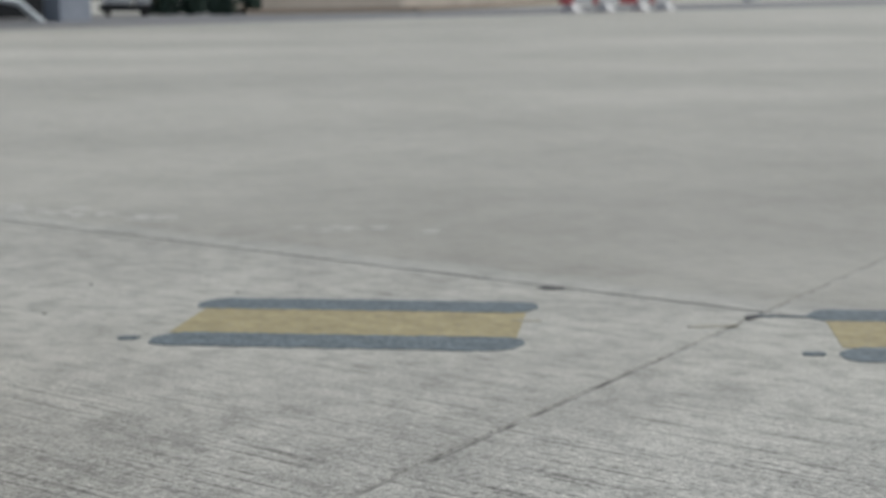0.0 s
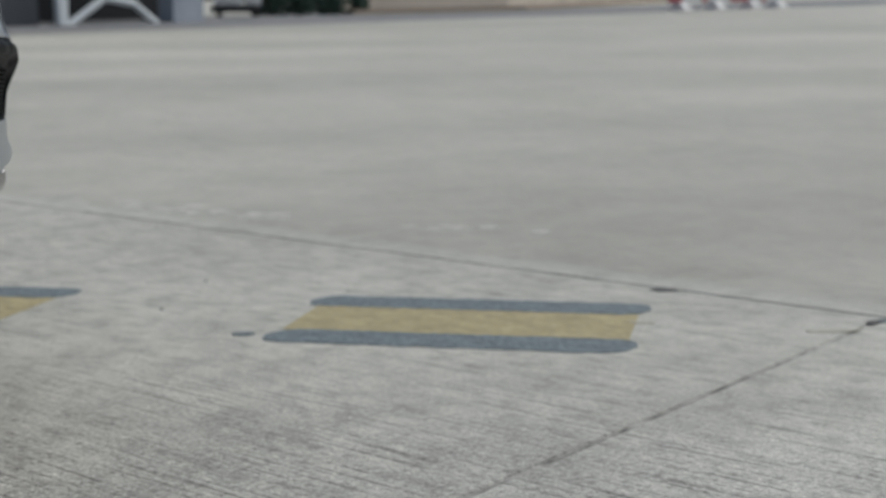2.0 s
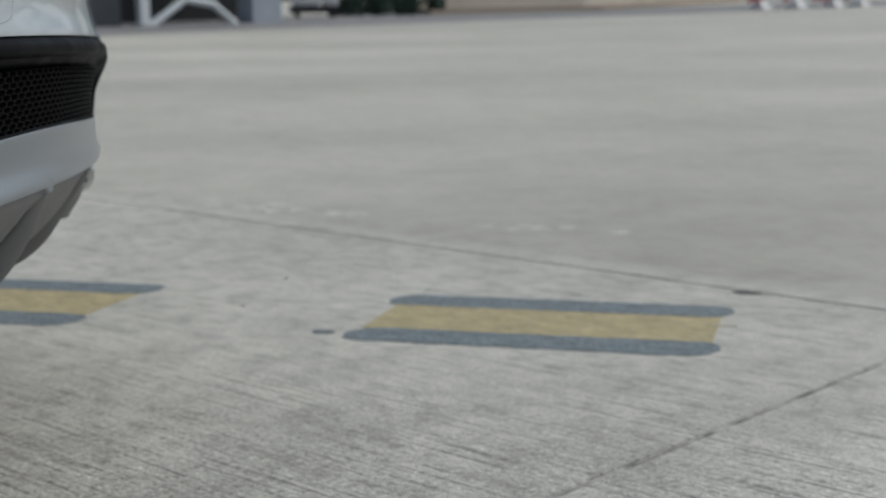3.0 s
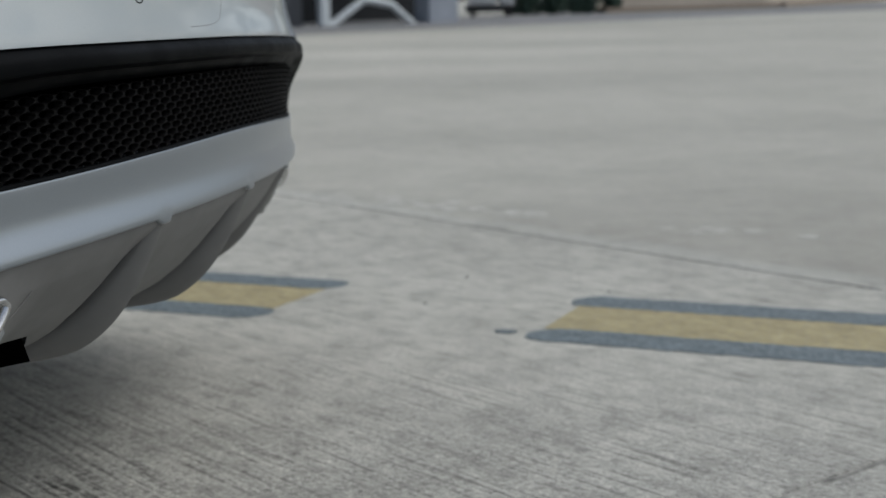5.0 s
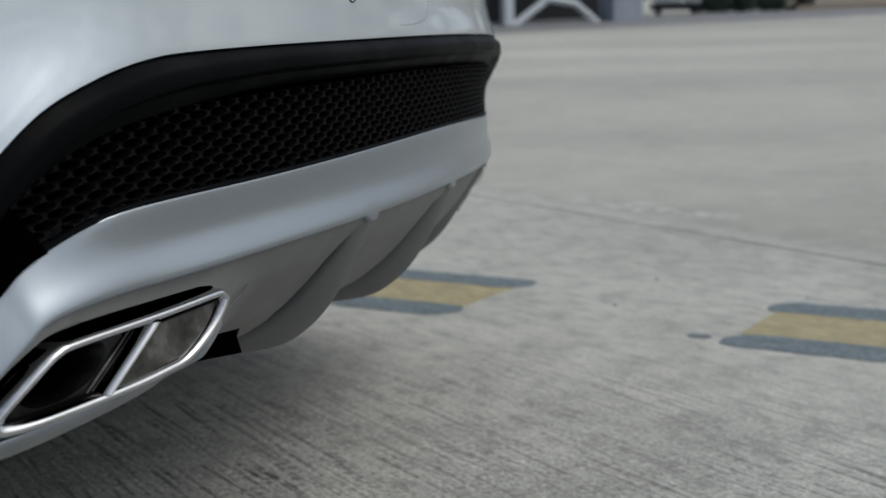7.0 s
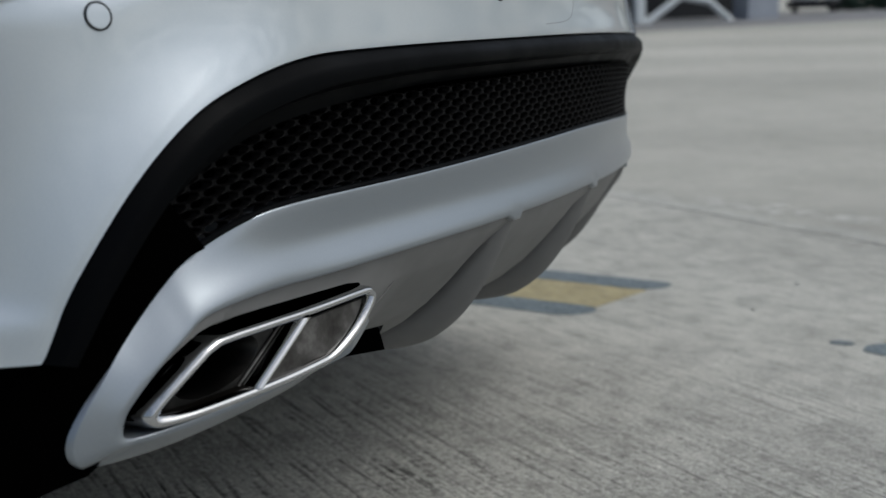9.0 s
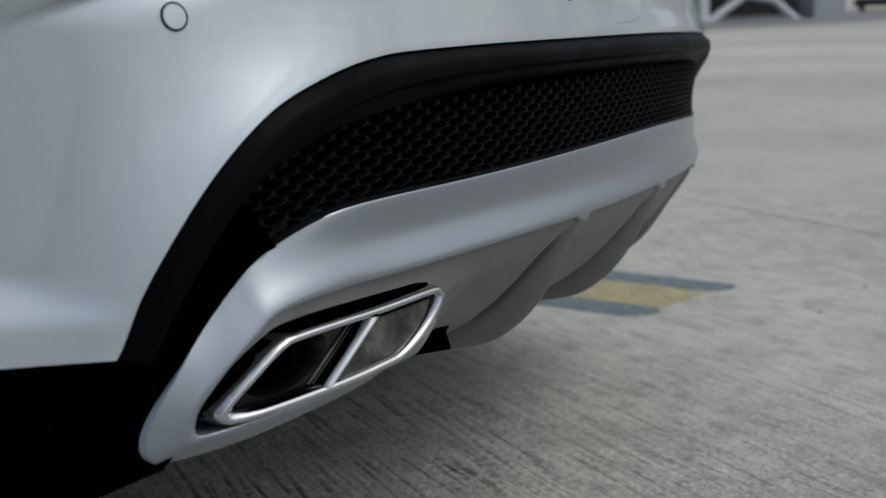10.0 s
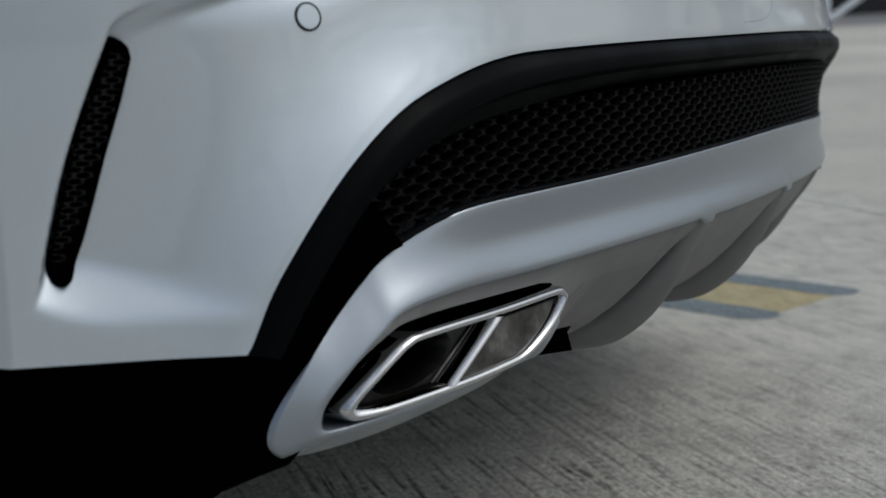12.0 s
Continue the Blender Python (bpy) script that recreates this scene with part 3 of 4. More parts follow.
def build_valance():
    main_out = [(-0.7475, 0.303), (-0.739, 0.3215), (-0.7205, 0.3445), (-0.6965, 0.368), (-0.674, 0.389), (-0.652, 0.4045), (-0.606, 0.423), (-0.550, 0.4305), (-0.405, 0.435), (-0.181, 0.4415), (0, 0.444)]
    main_in = [(-0.7195, 0.305), (-0.717, 0.315), (-0.708, 0.326), (-0.692, 0.341), (-0.674, 0.3545), (-0.653, 0.367), (-0.6, 0.3735), (-0.545, 0.375), (-0.405, 0.3785), (-0.181, 0.381), (0, 0.382)]
    lip_out = [(-0.487, 0.328), (-0.513, 0.309), (-0.552, 0.2935), (-0.633, 0.2845), (-0.685, 0.2815), (-0.727, 0.282), (-0.744, 0.2895)]
    lip_in = [(-0.499, 0.338), (-0.51, 0.3255), (-0.54, 0.3145), (-0.617, 0.304), (-0.68, 0.3005), (-0.708, 0.2995), (-0.717, 0.3005)]
    outer = eased(stations([(0, y, z) for y, z in both(lip_out + main_out, 0.005)], 40), 70)
    inner = eased(stations([(0, y, z) for y, z in both(lip_in + main_in, 0.004)], 40), 70)

    def tab(y, t):
        return 0.0055 * smoothstep(0.86, 0.97, t) * sum(smoothstep(f - 0.018, f - 0.010, y) - smoothstep(f + 0.006, f + 0.009, y) for f in FINS)

    stages = [(0.0, -0.034, -0.034), (0.0, -0.008, -0.0132), (0.015, -0.0078, -0.0129), (0.035, -0.0076, -0.0126), (0.12, -0.0078, -0.0115), (0.22, -0.0083, -0.0105), (0.32, -0.0086, -0.0095), (0.42, -0.0086, -0.0082), (0.52, -0.0081, -0.007), (0.62, -0.0066, -0.0055), (0.72, -0.0045, -0.0042), (0.82, -0.0022, -0.003), (0.9, -0.0007, -0.0026), (0.96, 0.0, -0.0028), (0.985, -0.0004, -0.0034), (1.0, -0.0015, -0.0046), (1.002, -0.006, -0.012), (1.002, -0.03, -0.03)]
    rows = []
    for t, a, lip in stages:
        row = []
        for p, q in zip(outer, inner):
            b = lip
            m = p.lerp(q, t)
            w = smoothstep(0.68, 0.5, abs(p.y)) * smoothstep(0.36, 0.4, p.z)
            b *= 1 - 0.5 * smoothstep(0.38, 0.31, p.z) * (1 if 0 < t < 0.9 else 0)
            b -= 0.0155 * (1 - min(t, 1)) ** 1.2 * smoothstep(0.31, 0.296, p.z) * smoothstep(0.748, 0.725, abs(p.y))
            b -= 0.009 * (1 - min(t, 1)) * smoothstep(0.738, 0.67, abs(p.y)) * smoothstep(0.57, 0.65, abs(p.y)) * smoothstep(0.322, 0.362, p.z)
            row.append(face(m.y, m.z - (tab(m.y, t) if m.z > 0.37 else 0), a * w + b * (1 - w) + shy(m.y, m.z)))
        rows.append(row)
    bm = bmesh.new()
    loft(bm, rows, flip=True)
    part("valance", bm, SATIN, CAR, "satin silver lower bumper valance", sharp=85)
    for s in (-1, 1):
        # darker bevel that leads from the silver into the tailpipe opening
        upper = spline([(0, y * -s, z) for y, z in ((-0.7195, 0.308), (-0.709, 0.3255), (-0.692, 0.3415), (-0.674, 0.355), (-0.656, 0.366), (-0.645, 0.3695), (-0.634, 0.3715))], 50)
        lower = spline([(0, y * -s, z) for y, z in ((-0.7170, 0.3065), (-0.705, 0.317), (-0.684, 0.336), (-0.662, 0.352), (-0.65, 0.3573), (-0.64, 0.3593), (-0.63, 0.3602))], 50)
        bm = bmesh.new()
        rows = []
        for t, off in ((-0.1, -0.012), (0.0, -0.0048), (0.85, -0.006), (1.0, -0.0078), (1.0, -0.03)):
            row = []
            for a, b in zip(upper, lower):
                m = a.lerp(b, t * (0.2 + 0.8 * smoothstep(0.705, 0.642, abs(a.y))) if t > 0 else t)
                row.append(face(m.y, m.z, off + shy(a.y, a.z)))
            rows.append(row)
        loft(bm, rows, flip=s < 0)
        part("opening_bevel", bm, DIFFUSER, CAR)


FINS = (-0.246, 0.0, 0.246)


def panel_at(y, z):
    """The hollow underside between the fins, leaning forward and down."""
    z = min(z, 0.381)
    prof = [(0.381, -0.002), (0.37, -0.0068), (0.35, -0.02), (0.32, -0.046), (0.3, -0.066), (0.28, -0.092), (0.265, -0.12), (0.255, -0.155), (0.25, -0.21)]
    off = prof[-1][1]
    for (z0, o0), (z1, o1) in zip(prof, prof[1:]):
        if z1 <= z <= z0:
            off = o0 + (o1 - o0) * (z0 - z) / (z0 - z1)
    return off


FIN_EDGE = [(-0.002, 0.384), (-0.006, 0.374), (-0.011, 0.361), (-0.0315, 0.318), (-0.058, 0.281), (-0.088, 0.256), (-0.115, 0.245), (-0.146, 0.240)]


def panel_line(y, z):
    """How far the flat end of the diffuser panel stands back."""
    k = smoothstep(0.4, 0.5, abs(y))
    return panel_at(y, z) * (1 - k) + k * (-0.002 - 0.26 * (0.38 - z)) - 0.0025


def broad(z):
    """How broad the fins stand, growing towards their feet."""
    return 0.4 + 0.35 * smoothstep(0.375, 0.265, z)


def build_diffuser():
    left = [(-0.64, 0.3595), (-0.6, 0.3612), (-0.55, 0.362), (-0.51, 0.3622), (-0.494, 0.36), (-0.4905, 0.3553), (-0.4895, 0.3444), (-0.4885, 0.3331), (-0.487, 0.3238), (-0.4836, 0.3164), (-0.445, 0.304), (-0.405, 0.298), (-0.385, 0.296), (-0.357, 0.2927), (-0.335, 0.28), (-0.31, 0.268), (-0.3, 0.259), (0.0, 0.259)]
    right = [(0.3, 0.259), (0.335, 0.272), (0.37, 0.2835), (0.44, 0.2835), (0.47, 0.2845), (0.482, 0.2875), (0.486, 0.3), (0.4885, 0.333), (0.49, 0.356), (0.51, 0.3622), (0.55, 0.362), (0.6, 0.3612), (0.64, 0.3595)]
    left += right
    # the far end of the panel hangs further back
    far_z, far_off = (0.2875, 0.3, 0.313, 0.324, 0.338, 0.36, 0.383), (-0.06, -0.0505, -0.0425, -0.0385, -0.0335, -0.024, -0.016)
    ys = np.r_[np.linspace(-0.64, -0.5, 30), np.linspace(-0.498, -0.38, 50), np.linspace(-0.377, 0.377, 520), np.linspace(0.38, 0.498, 50), np.linspace(0.5, 0.64, 30)]
    rows = []
    for t in np.linspace(0, 1, 34):
        row = []
        for y in ys:
            top = 0.383 - 0.009 * smoothstep(0.59, 0.625, abs(y))
            z = top + (z_on(left, round(y, 6)) - top) * t
            o = panel_at(y, z)
            if y < 0:
                k = smoothstep(0.4, 0.5, -y)
                o = o * (1 - k) + k * (-0.002 - 0.26 * (0.38 - z))
            else:
                k = smoothstep(0.38, 0.46, y)
                o = o * (1 - k) + k * float(np.interp(z, far_z, far_off))
            nook = max(smoothstep(-0.07, -0.01, y - f) ** 1.3 - smoothstep(0.0, 0.01, y - f) for f in FINS)
            o -= 0.003 * max(nook, 0.0) * smoothstep(0.378, 0.335, z)
            o -= 0.008 * max(math.exp(-(((y - f + 0.034 * broad(z)) / (0.022 if y < f - 0.034 * broad(z) else 0.007)) ** 2)) for f in FINS) * smoothstep(0.376, 0.345, z) * smoothstep(0.262, 0.3, z)
            row.append(face(y, z, o - 0.0025))
        rows.append(row)
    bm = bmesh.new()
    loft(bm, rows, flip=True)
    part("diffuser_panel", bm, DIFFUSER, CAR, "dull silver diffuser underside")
    bm = bmesh.new()
    tube(bm, [face(-0.433 + -0.022 * t, 0.349 + -0.017 * t - 0.002 * math.sin(math.pi * t), panel_line(-0.433 + -0.022 * t, 0.349 + -0.017 * t)) for t in np.linspace(0, 1, 12)], 0.0005, 6)
    part("mould_line", bm, DIFFUSER, CAR, "faint moulding line on the diffuser")
    edge = spline([(x, 0, z) for x, z in FIN_EDGE], 36)
    for f in FINS:
        bm = bmesh.new()
        rows = []
        for dy, sx in ((0.007, 0.0), (0.005, 0.5), (0.0035, 0.85), (0.0018, 0.97), (0.0, 1.0), (-0.002, 0.985), (-0.007, 0.945), (-0.015, 0.845), (-0.024, 0.68), (-0.031, 0.48), (-0.035, 0.3), (-0.0358, 0.2), (-0.0358, 0.0), (-0.022, -1.0)):
            row = []
            for p in edge:
                deep = max(panel_at(f, max(p.z + 0.005, 0.257)) - 0.034, -0.2)
                foot = deep if sx < 0 or dy > 0 else min(panel_at(f, max(p.z + 0.005, 0.257)) - 0.0125, p.x - 0.002)
                q = Vector((foot, 0, min(p.z + 0.005, 0.384)))
                m = q.lerp(p, max(sx, 0.0))
                row.append((bow(f) + m.x - (0.003 + 0.01 * smoothstep(0.37, 0.315, p.z) if f > 0.2 else 0.0), f + dy * (1.0 if dy > 0 else broad(p.z)), m.z))
            rows.append(row)
        vs = loft(bm, rows)
        bm.faces.new([r[-1] for r in vs])
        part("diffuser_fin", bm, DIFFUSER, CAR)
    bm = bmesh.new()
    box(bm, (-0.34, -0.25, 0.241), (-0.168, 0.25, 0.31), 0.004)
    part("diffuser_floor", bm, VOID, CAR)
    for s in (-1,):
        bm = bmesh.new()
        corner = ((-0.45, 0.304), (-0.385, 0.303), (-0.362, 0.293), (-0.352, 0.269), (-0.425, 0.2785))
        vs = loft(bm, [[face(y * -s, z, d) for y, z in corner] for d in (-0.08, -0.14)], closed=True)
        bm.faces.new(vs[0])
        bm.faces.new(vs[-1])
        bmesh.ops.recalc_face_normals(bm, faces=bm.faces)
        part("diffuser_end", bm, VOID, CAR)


PIPE = [(-0.635, 0.348), (-0.56, 0.351), (-0.5, 0.354), (-0.4915, 0.3525), (-0.489, 0.347), (-0.5045, 0.3305), (-0.5325, 0.3142), (-0.56, 0.3095), (-0.61, 0.306), (-0.685, 0.304), (-0.701, 0.3085), (-0.695, 0.317), (-0.668, 0.336), (-0.652, 0.345)]


def build_tailpipe(s):
    pts = [(0, y * s, z) for y, z in PIPE]
    n = len(pts)
    fine = []
    v = [Vector(p) for p in pts]
    for i in range(n):
        a, b, c, d = v[i - 1], v[i], v[(i + 1) % n], v[(i + 2) % n]
        for k in range(12):
            t = k / 12
            fine.append(0.5 * (2 * b + (c - a) * t + (2 * a - 5 * b + 4 * c - d) * t * t + (3 * b - a - 3 * c + d) * t**3))
    loop = evenly(fine + [fine[0]], 240)[:-1]
    off = -0.002 if s > 0 else -0.0165
    mid = Vector((0, -0.595 * s, 0.326))
    snout = Vector((0, -0.699 * s, 0.309))

    def ring(shrink, depth):
        out = []
        for i, p in enumerate(loop):
            d = (loop[(i + 1) % len(loop)] - loop[i - 1]).normalized()
            w = Vector((0, d.z, -d.y))
            if w.dot(mid - p) < 0:
                w = -w
            bulk = 1 + (0.6 * math.exp(-((p - snout).length / 0.016) ** 2) if shrink > 0.002 else 0.0)
            q = p + w * shrink * bulk
            out.append(face(q.y, q.z, off + depth + (0.0 if s > 0 else 0.45 * (q.z - 0.354))))
        return out

    pipe = part("exhaust_tip", tip_frame(ring, s), CHROME, CAR, "polished chrome twin exhaust trim")
    bm = bmesh.new()
    # slanting middle bar
    top, low = Vector((0, -0.566 * s, 0.347)), Vector((0, -0.613 * s, 0.3085))
    rows = []
    for w, d in ((-0.0052, -0.02), (-0.005, -0.003), (-0.0035, 0.0006), (-0.0015, 0.0018), (0.001, 0.002), (0.0035, 0.0006), (0.005, -0.003), (0.0052, -0.02)):
        rows.append([face(top.lerp(low, t).y + w * s, top.lerp(low, t).z, off + d - (0.0 if s > 0 else 0.025)) for t in np.linspace(-0.02, 1.02, 12)])
    loft(bm, rows, flip=s > 0)
    part("divider", bm, CHROME, pipe)
    if s < 0:
        return
    # inner wall and baffle carry the shade of the pipe as colour
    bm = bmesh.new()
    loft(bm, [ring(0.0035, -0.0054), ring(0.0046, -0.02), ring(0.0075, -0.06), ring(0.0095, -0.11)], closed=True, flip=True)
    part("inner_wall", bm, SHADE_STEEL, pipe, "steel inner wall in painted shade black")
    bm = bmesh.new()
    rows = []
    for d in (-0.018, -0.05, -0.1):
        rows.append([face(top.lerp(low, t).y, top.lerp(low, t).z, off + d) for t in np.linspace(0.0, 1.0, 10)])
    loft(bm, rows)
    part("inner_baffle", bm, SHADE_STEEL, pipe)
    bm = bmesh.new()
    tube(bm, [face(top.lerp(low, t).y - 0.0085 * s, top.lerp(low, t).z, off - 0.012) for t in np.linspace(0.03, 0.97, 12)], 0.001, 6)
    part("baffle_edge", bm, SOOT, pipe)
    # sooty plate in the inner cell
    cell = [(-0.562, 0.3445), (-0.4932, 0.3488), (-0.5012, 0.3322), (-0.5305, 0.3164), (-0.606, 0.3078)]
    bm = bmesh.new()
    a = [face(y * s, z, off - 0.003) for y, z in cell]
    b = [face(y * s, z, off - 0.0035 - 0.06 * (z - 0.304)) for y, z in cell]
    vs = loft(bm, [a, b], closed=True)
    bm.faces.new(vs[-1])
    part("baffle_plate", bm, SOOT, pipe, "sooty steel baffle plate")
    # round bore behind the outer cell, its soot darkened to paint the shade inside
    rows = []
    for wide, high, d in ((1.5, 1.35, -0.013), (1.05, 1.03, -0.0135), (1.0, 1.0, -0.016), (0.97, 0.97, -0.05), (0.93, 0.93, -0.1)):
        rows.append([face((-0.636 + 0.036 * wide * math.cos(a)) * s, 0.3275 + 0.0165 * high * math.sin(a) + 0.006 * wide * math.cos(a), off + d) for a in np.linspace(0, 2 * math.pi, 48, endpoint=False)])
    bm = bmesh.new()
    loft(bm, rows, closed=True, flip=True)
    part("exhaust_bore", bm, SHADED_SOOT, pipe, "round sooty exhaust bore with shade in its colour")
    # flat black end that stands for the unlit depth of the pipe
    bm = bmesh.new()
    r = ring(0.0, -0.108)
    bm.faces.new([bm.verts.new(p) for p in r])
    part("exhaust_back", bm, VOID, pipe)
    # black well round the tip, coloured as the shade in the gap
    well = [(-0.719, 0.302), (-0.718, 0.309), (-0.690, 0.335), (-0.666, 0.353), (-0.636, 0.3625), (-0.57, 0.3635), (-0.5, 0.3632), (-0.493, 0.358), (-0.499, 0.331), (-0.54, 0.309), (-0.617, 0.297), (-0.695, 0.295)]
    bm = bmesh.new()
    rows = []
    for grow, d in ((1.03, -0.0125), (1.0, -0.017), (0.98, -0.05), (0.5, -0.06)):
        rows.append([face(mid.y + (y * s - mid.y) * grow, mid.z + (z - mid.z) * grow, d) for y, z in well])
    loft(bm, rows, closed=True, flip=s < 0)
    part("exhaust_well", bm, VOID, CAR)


def tip_frame(ring, s):
    bm = bmesh.new()
    shape = ((-0.004, -0.05), (-0.0039, -0.007), (-0.0035, -0.0025), (-0.0022, 0.0004), (-0.0012, 0.0012), (0.0008, 0.0012), (0.0019, 0.0004), (0.0029, -0.0014), (0.0034, -0.0035), (0.0036, -0.0055))
    if s < 0:
        shape = ((-0.004, -0.05), (-0.004, -0.014), (-0.002, -0.008), (0.001, -0.0025), (0.003, 0.0), (0.0045, 0.0008), (0.0055, -0.002), (0.0058, -0.005))
    rows = [ring(a, d) for a, d in shape]
    loft(bm, rows, closed=True, flip=True)
    bmesh.ops.recalc_face_normals(bm, faces=bm.faces)
    return bm


def build_vent(s):
    right = [(-0.8055, 0.5505), (-0.8015, 0.549), (-0.7975, 0.545), (-0.7965, 0.538), (-0.8025, 0.513), (-0.8105, 0.484), (-0.818, 0.454), (-0.8235, 0.434), (-0.827, 0.4245), (-0.831, 0.416), (-0.8345, 0.4105)]
    lefts = [(-0.8395, 0.4075), (-0.8415, 0.4115), (-0.841, 0.419), (-0.8375, 0.433), (-0.833, 0.451), (-0.8285, 0.474), (-0.8245, 0.493), (-0.8178, 0.518), (-0.812, 0.536), (-0.8085, 0.546)]
    pts = [(0, y * s, z) for y, z in right + lefts]
    loop = evenly([Vector(p) for p in pts + pts[:1]], 110)[:-1]

    def spot(y, z, d):
        return skin(y + s * (0.0015 + 0.04 * (0.48 - z)), z, d)

    bm = bmesh.new()
    rows = []
    for grow, d in ((1.06, -0.004), (1.04, 0.002), (0.99, 0.0046), (0.9, 0.0046), (0.86, 0.0018), (0.2, 0.0018)):
        row = []
        for p in loop:
            c = -s * (0.8325 - 0.23 * (p.z - 0.411))
            zz = 0.48 + (p.z - 0.48) * (1 - (1 - grow) * 0.12)
            row.append(spot(c + (p.y - c) * grow, zz, d))
        rows.append(row)
    vs = loft(bm, rows, closed=True, flip=s < 0)
    bm.faces.new(vs[-1])
    vent = part("side_vent", bm, VOID, CAR, "black slanted vent in the bumper corner")
    bm = bmesh.new()
    poly = [(p.y + (0.002 if p.y < -s * (0.8325 - 0.23 * (p.z - 0.411)) else -0.003), 0.484 + (p.z - 0.48) * 0.86) for p in loop]
    mesh_cells(bm, poly, lambda u, v, d: spot(u, v, d * 0.3 + 0.003), 0.0078, (0.00045, 0.0003), 0.004, squash=0.5)
    part("vent_mesh", bm, VENT_MESH, vent)


def build_sensor(y, z):
    c = skin(y, z)
    along = (skin(y + 0.01, z) - skin(y - 0.01, z)).normalized()
    up = (skin(y, z + 0.01) - skin(y, z - 0.01)).normalized()
    out = along.cross(up).normalized()
    m = Matrix.Translation(c) @ Matrix((along, up, out)).transposed().to_4x4()
    turn = np.linspace(0, 2 * math.pi, 36, endpoint=False)

    def disc(profile):
        bm = bmesh.new()
        loft(bm, [[Vector((r * math.cos(a), r * math.sin(a), d)) for a in turn] for r, d in profile], closed=True)
        bmesh.ops.remove_doubles(bm, verts=bm.verts, dist=1e-7)
        bm.transform(m)
        return bm

    cap = part("parking_sensor", disc(((0.0078, -0.003), (0.0077, 0.0006), (0.0074, 0.0009), (0.004, 0.00095), (0.0, 0.00098))), PAINT, CAR, "round painted parking sensor")
    part("sensor_ring", disc(((0.0091, -0.003), (0.009, 0.0005), (0.0086, 0.0008), (0.008, 0.0005), (0.0079, -0.003))), BLACK, cap)


def build_cladding():
    """Black lower skirt round the corner, under the painted skin."""
    flank = [(-1.05, -0.885), (-0.6, -0.883), (-0.4, -0.872), (-0.3, -0.86), (-0.25, -0.85), (-0.21, -0.83), (-0.18, -0.80), (-0.155, -0.765), (-0.14, -0.735), (-0.125, -0.705), (-0.11, -0.67)]
    for s in (-1, 1):
        path = spline([(x, y * -s, 0) for x, y in flank], 50)
        rows = []
        for drop, inn in ((-0.036, 0.03), (0.0, 0.012), (0.03, 0.008), (0.08, 0.006), (0.25, 0.012), (0.55, 0.02), (0.85, 0.026), (0.97, 0.032), (1.0, 0.07)):
            row = []
            for i, p in enumerate(path):
                a, b = path[max(i - 1, 0)], path[min(i + 1, 50)]
                d = (b - a).normalized()
                w = Vector((d.y, -d.x, 0)) * -s
                q = p - w * (inn + (0.06 if s > 0 else 0.0))
                foot = 0.281 - 0.085 * smoothstep(0.71, 0.88, abs(p.y))
                row.append((q.x, q.y, 0.364 - (0.364 - foot) * drop))
            rows.append(row)
        bm = bmesh.new()
        loft(bm, rows, flip=s > 0)
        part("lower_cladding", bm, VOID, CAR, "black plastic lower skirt")


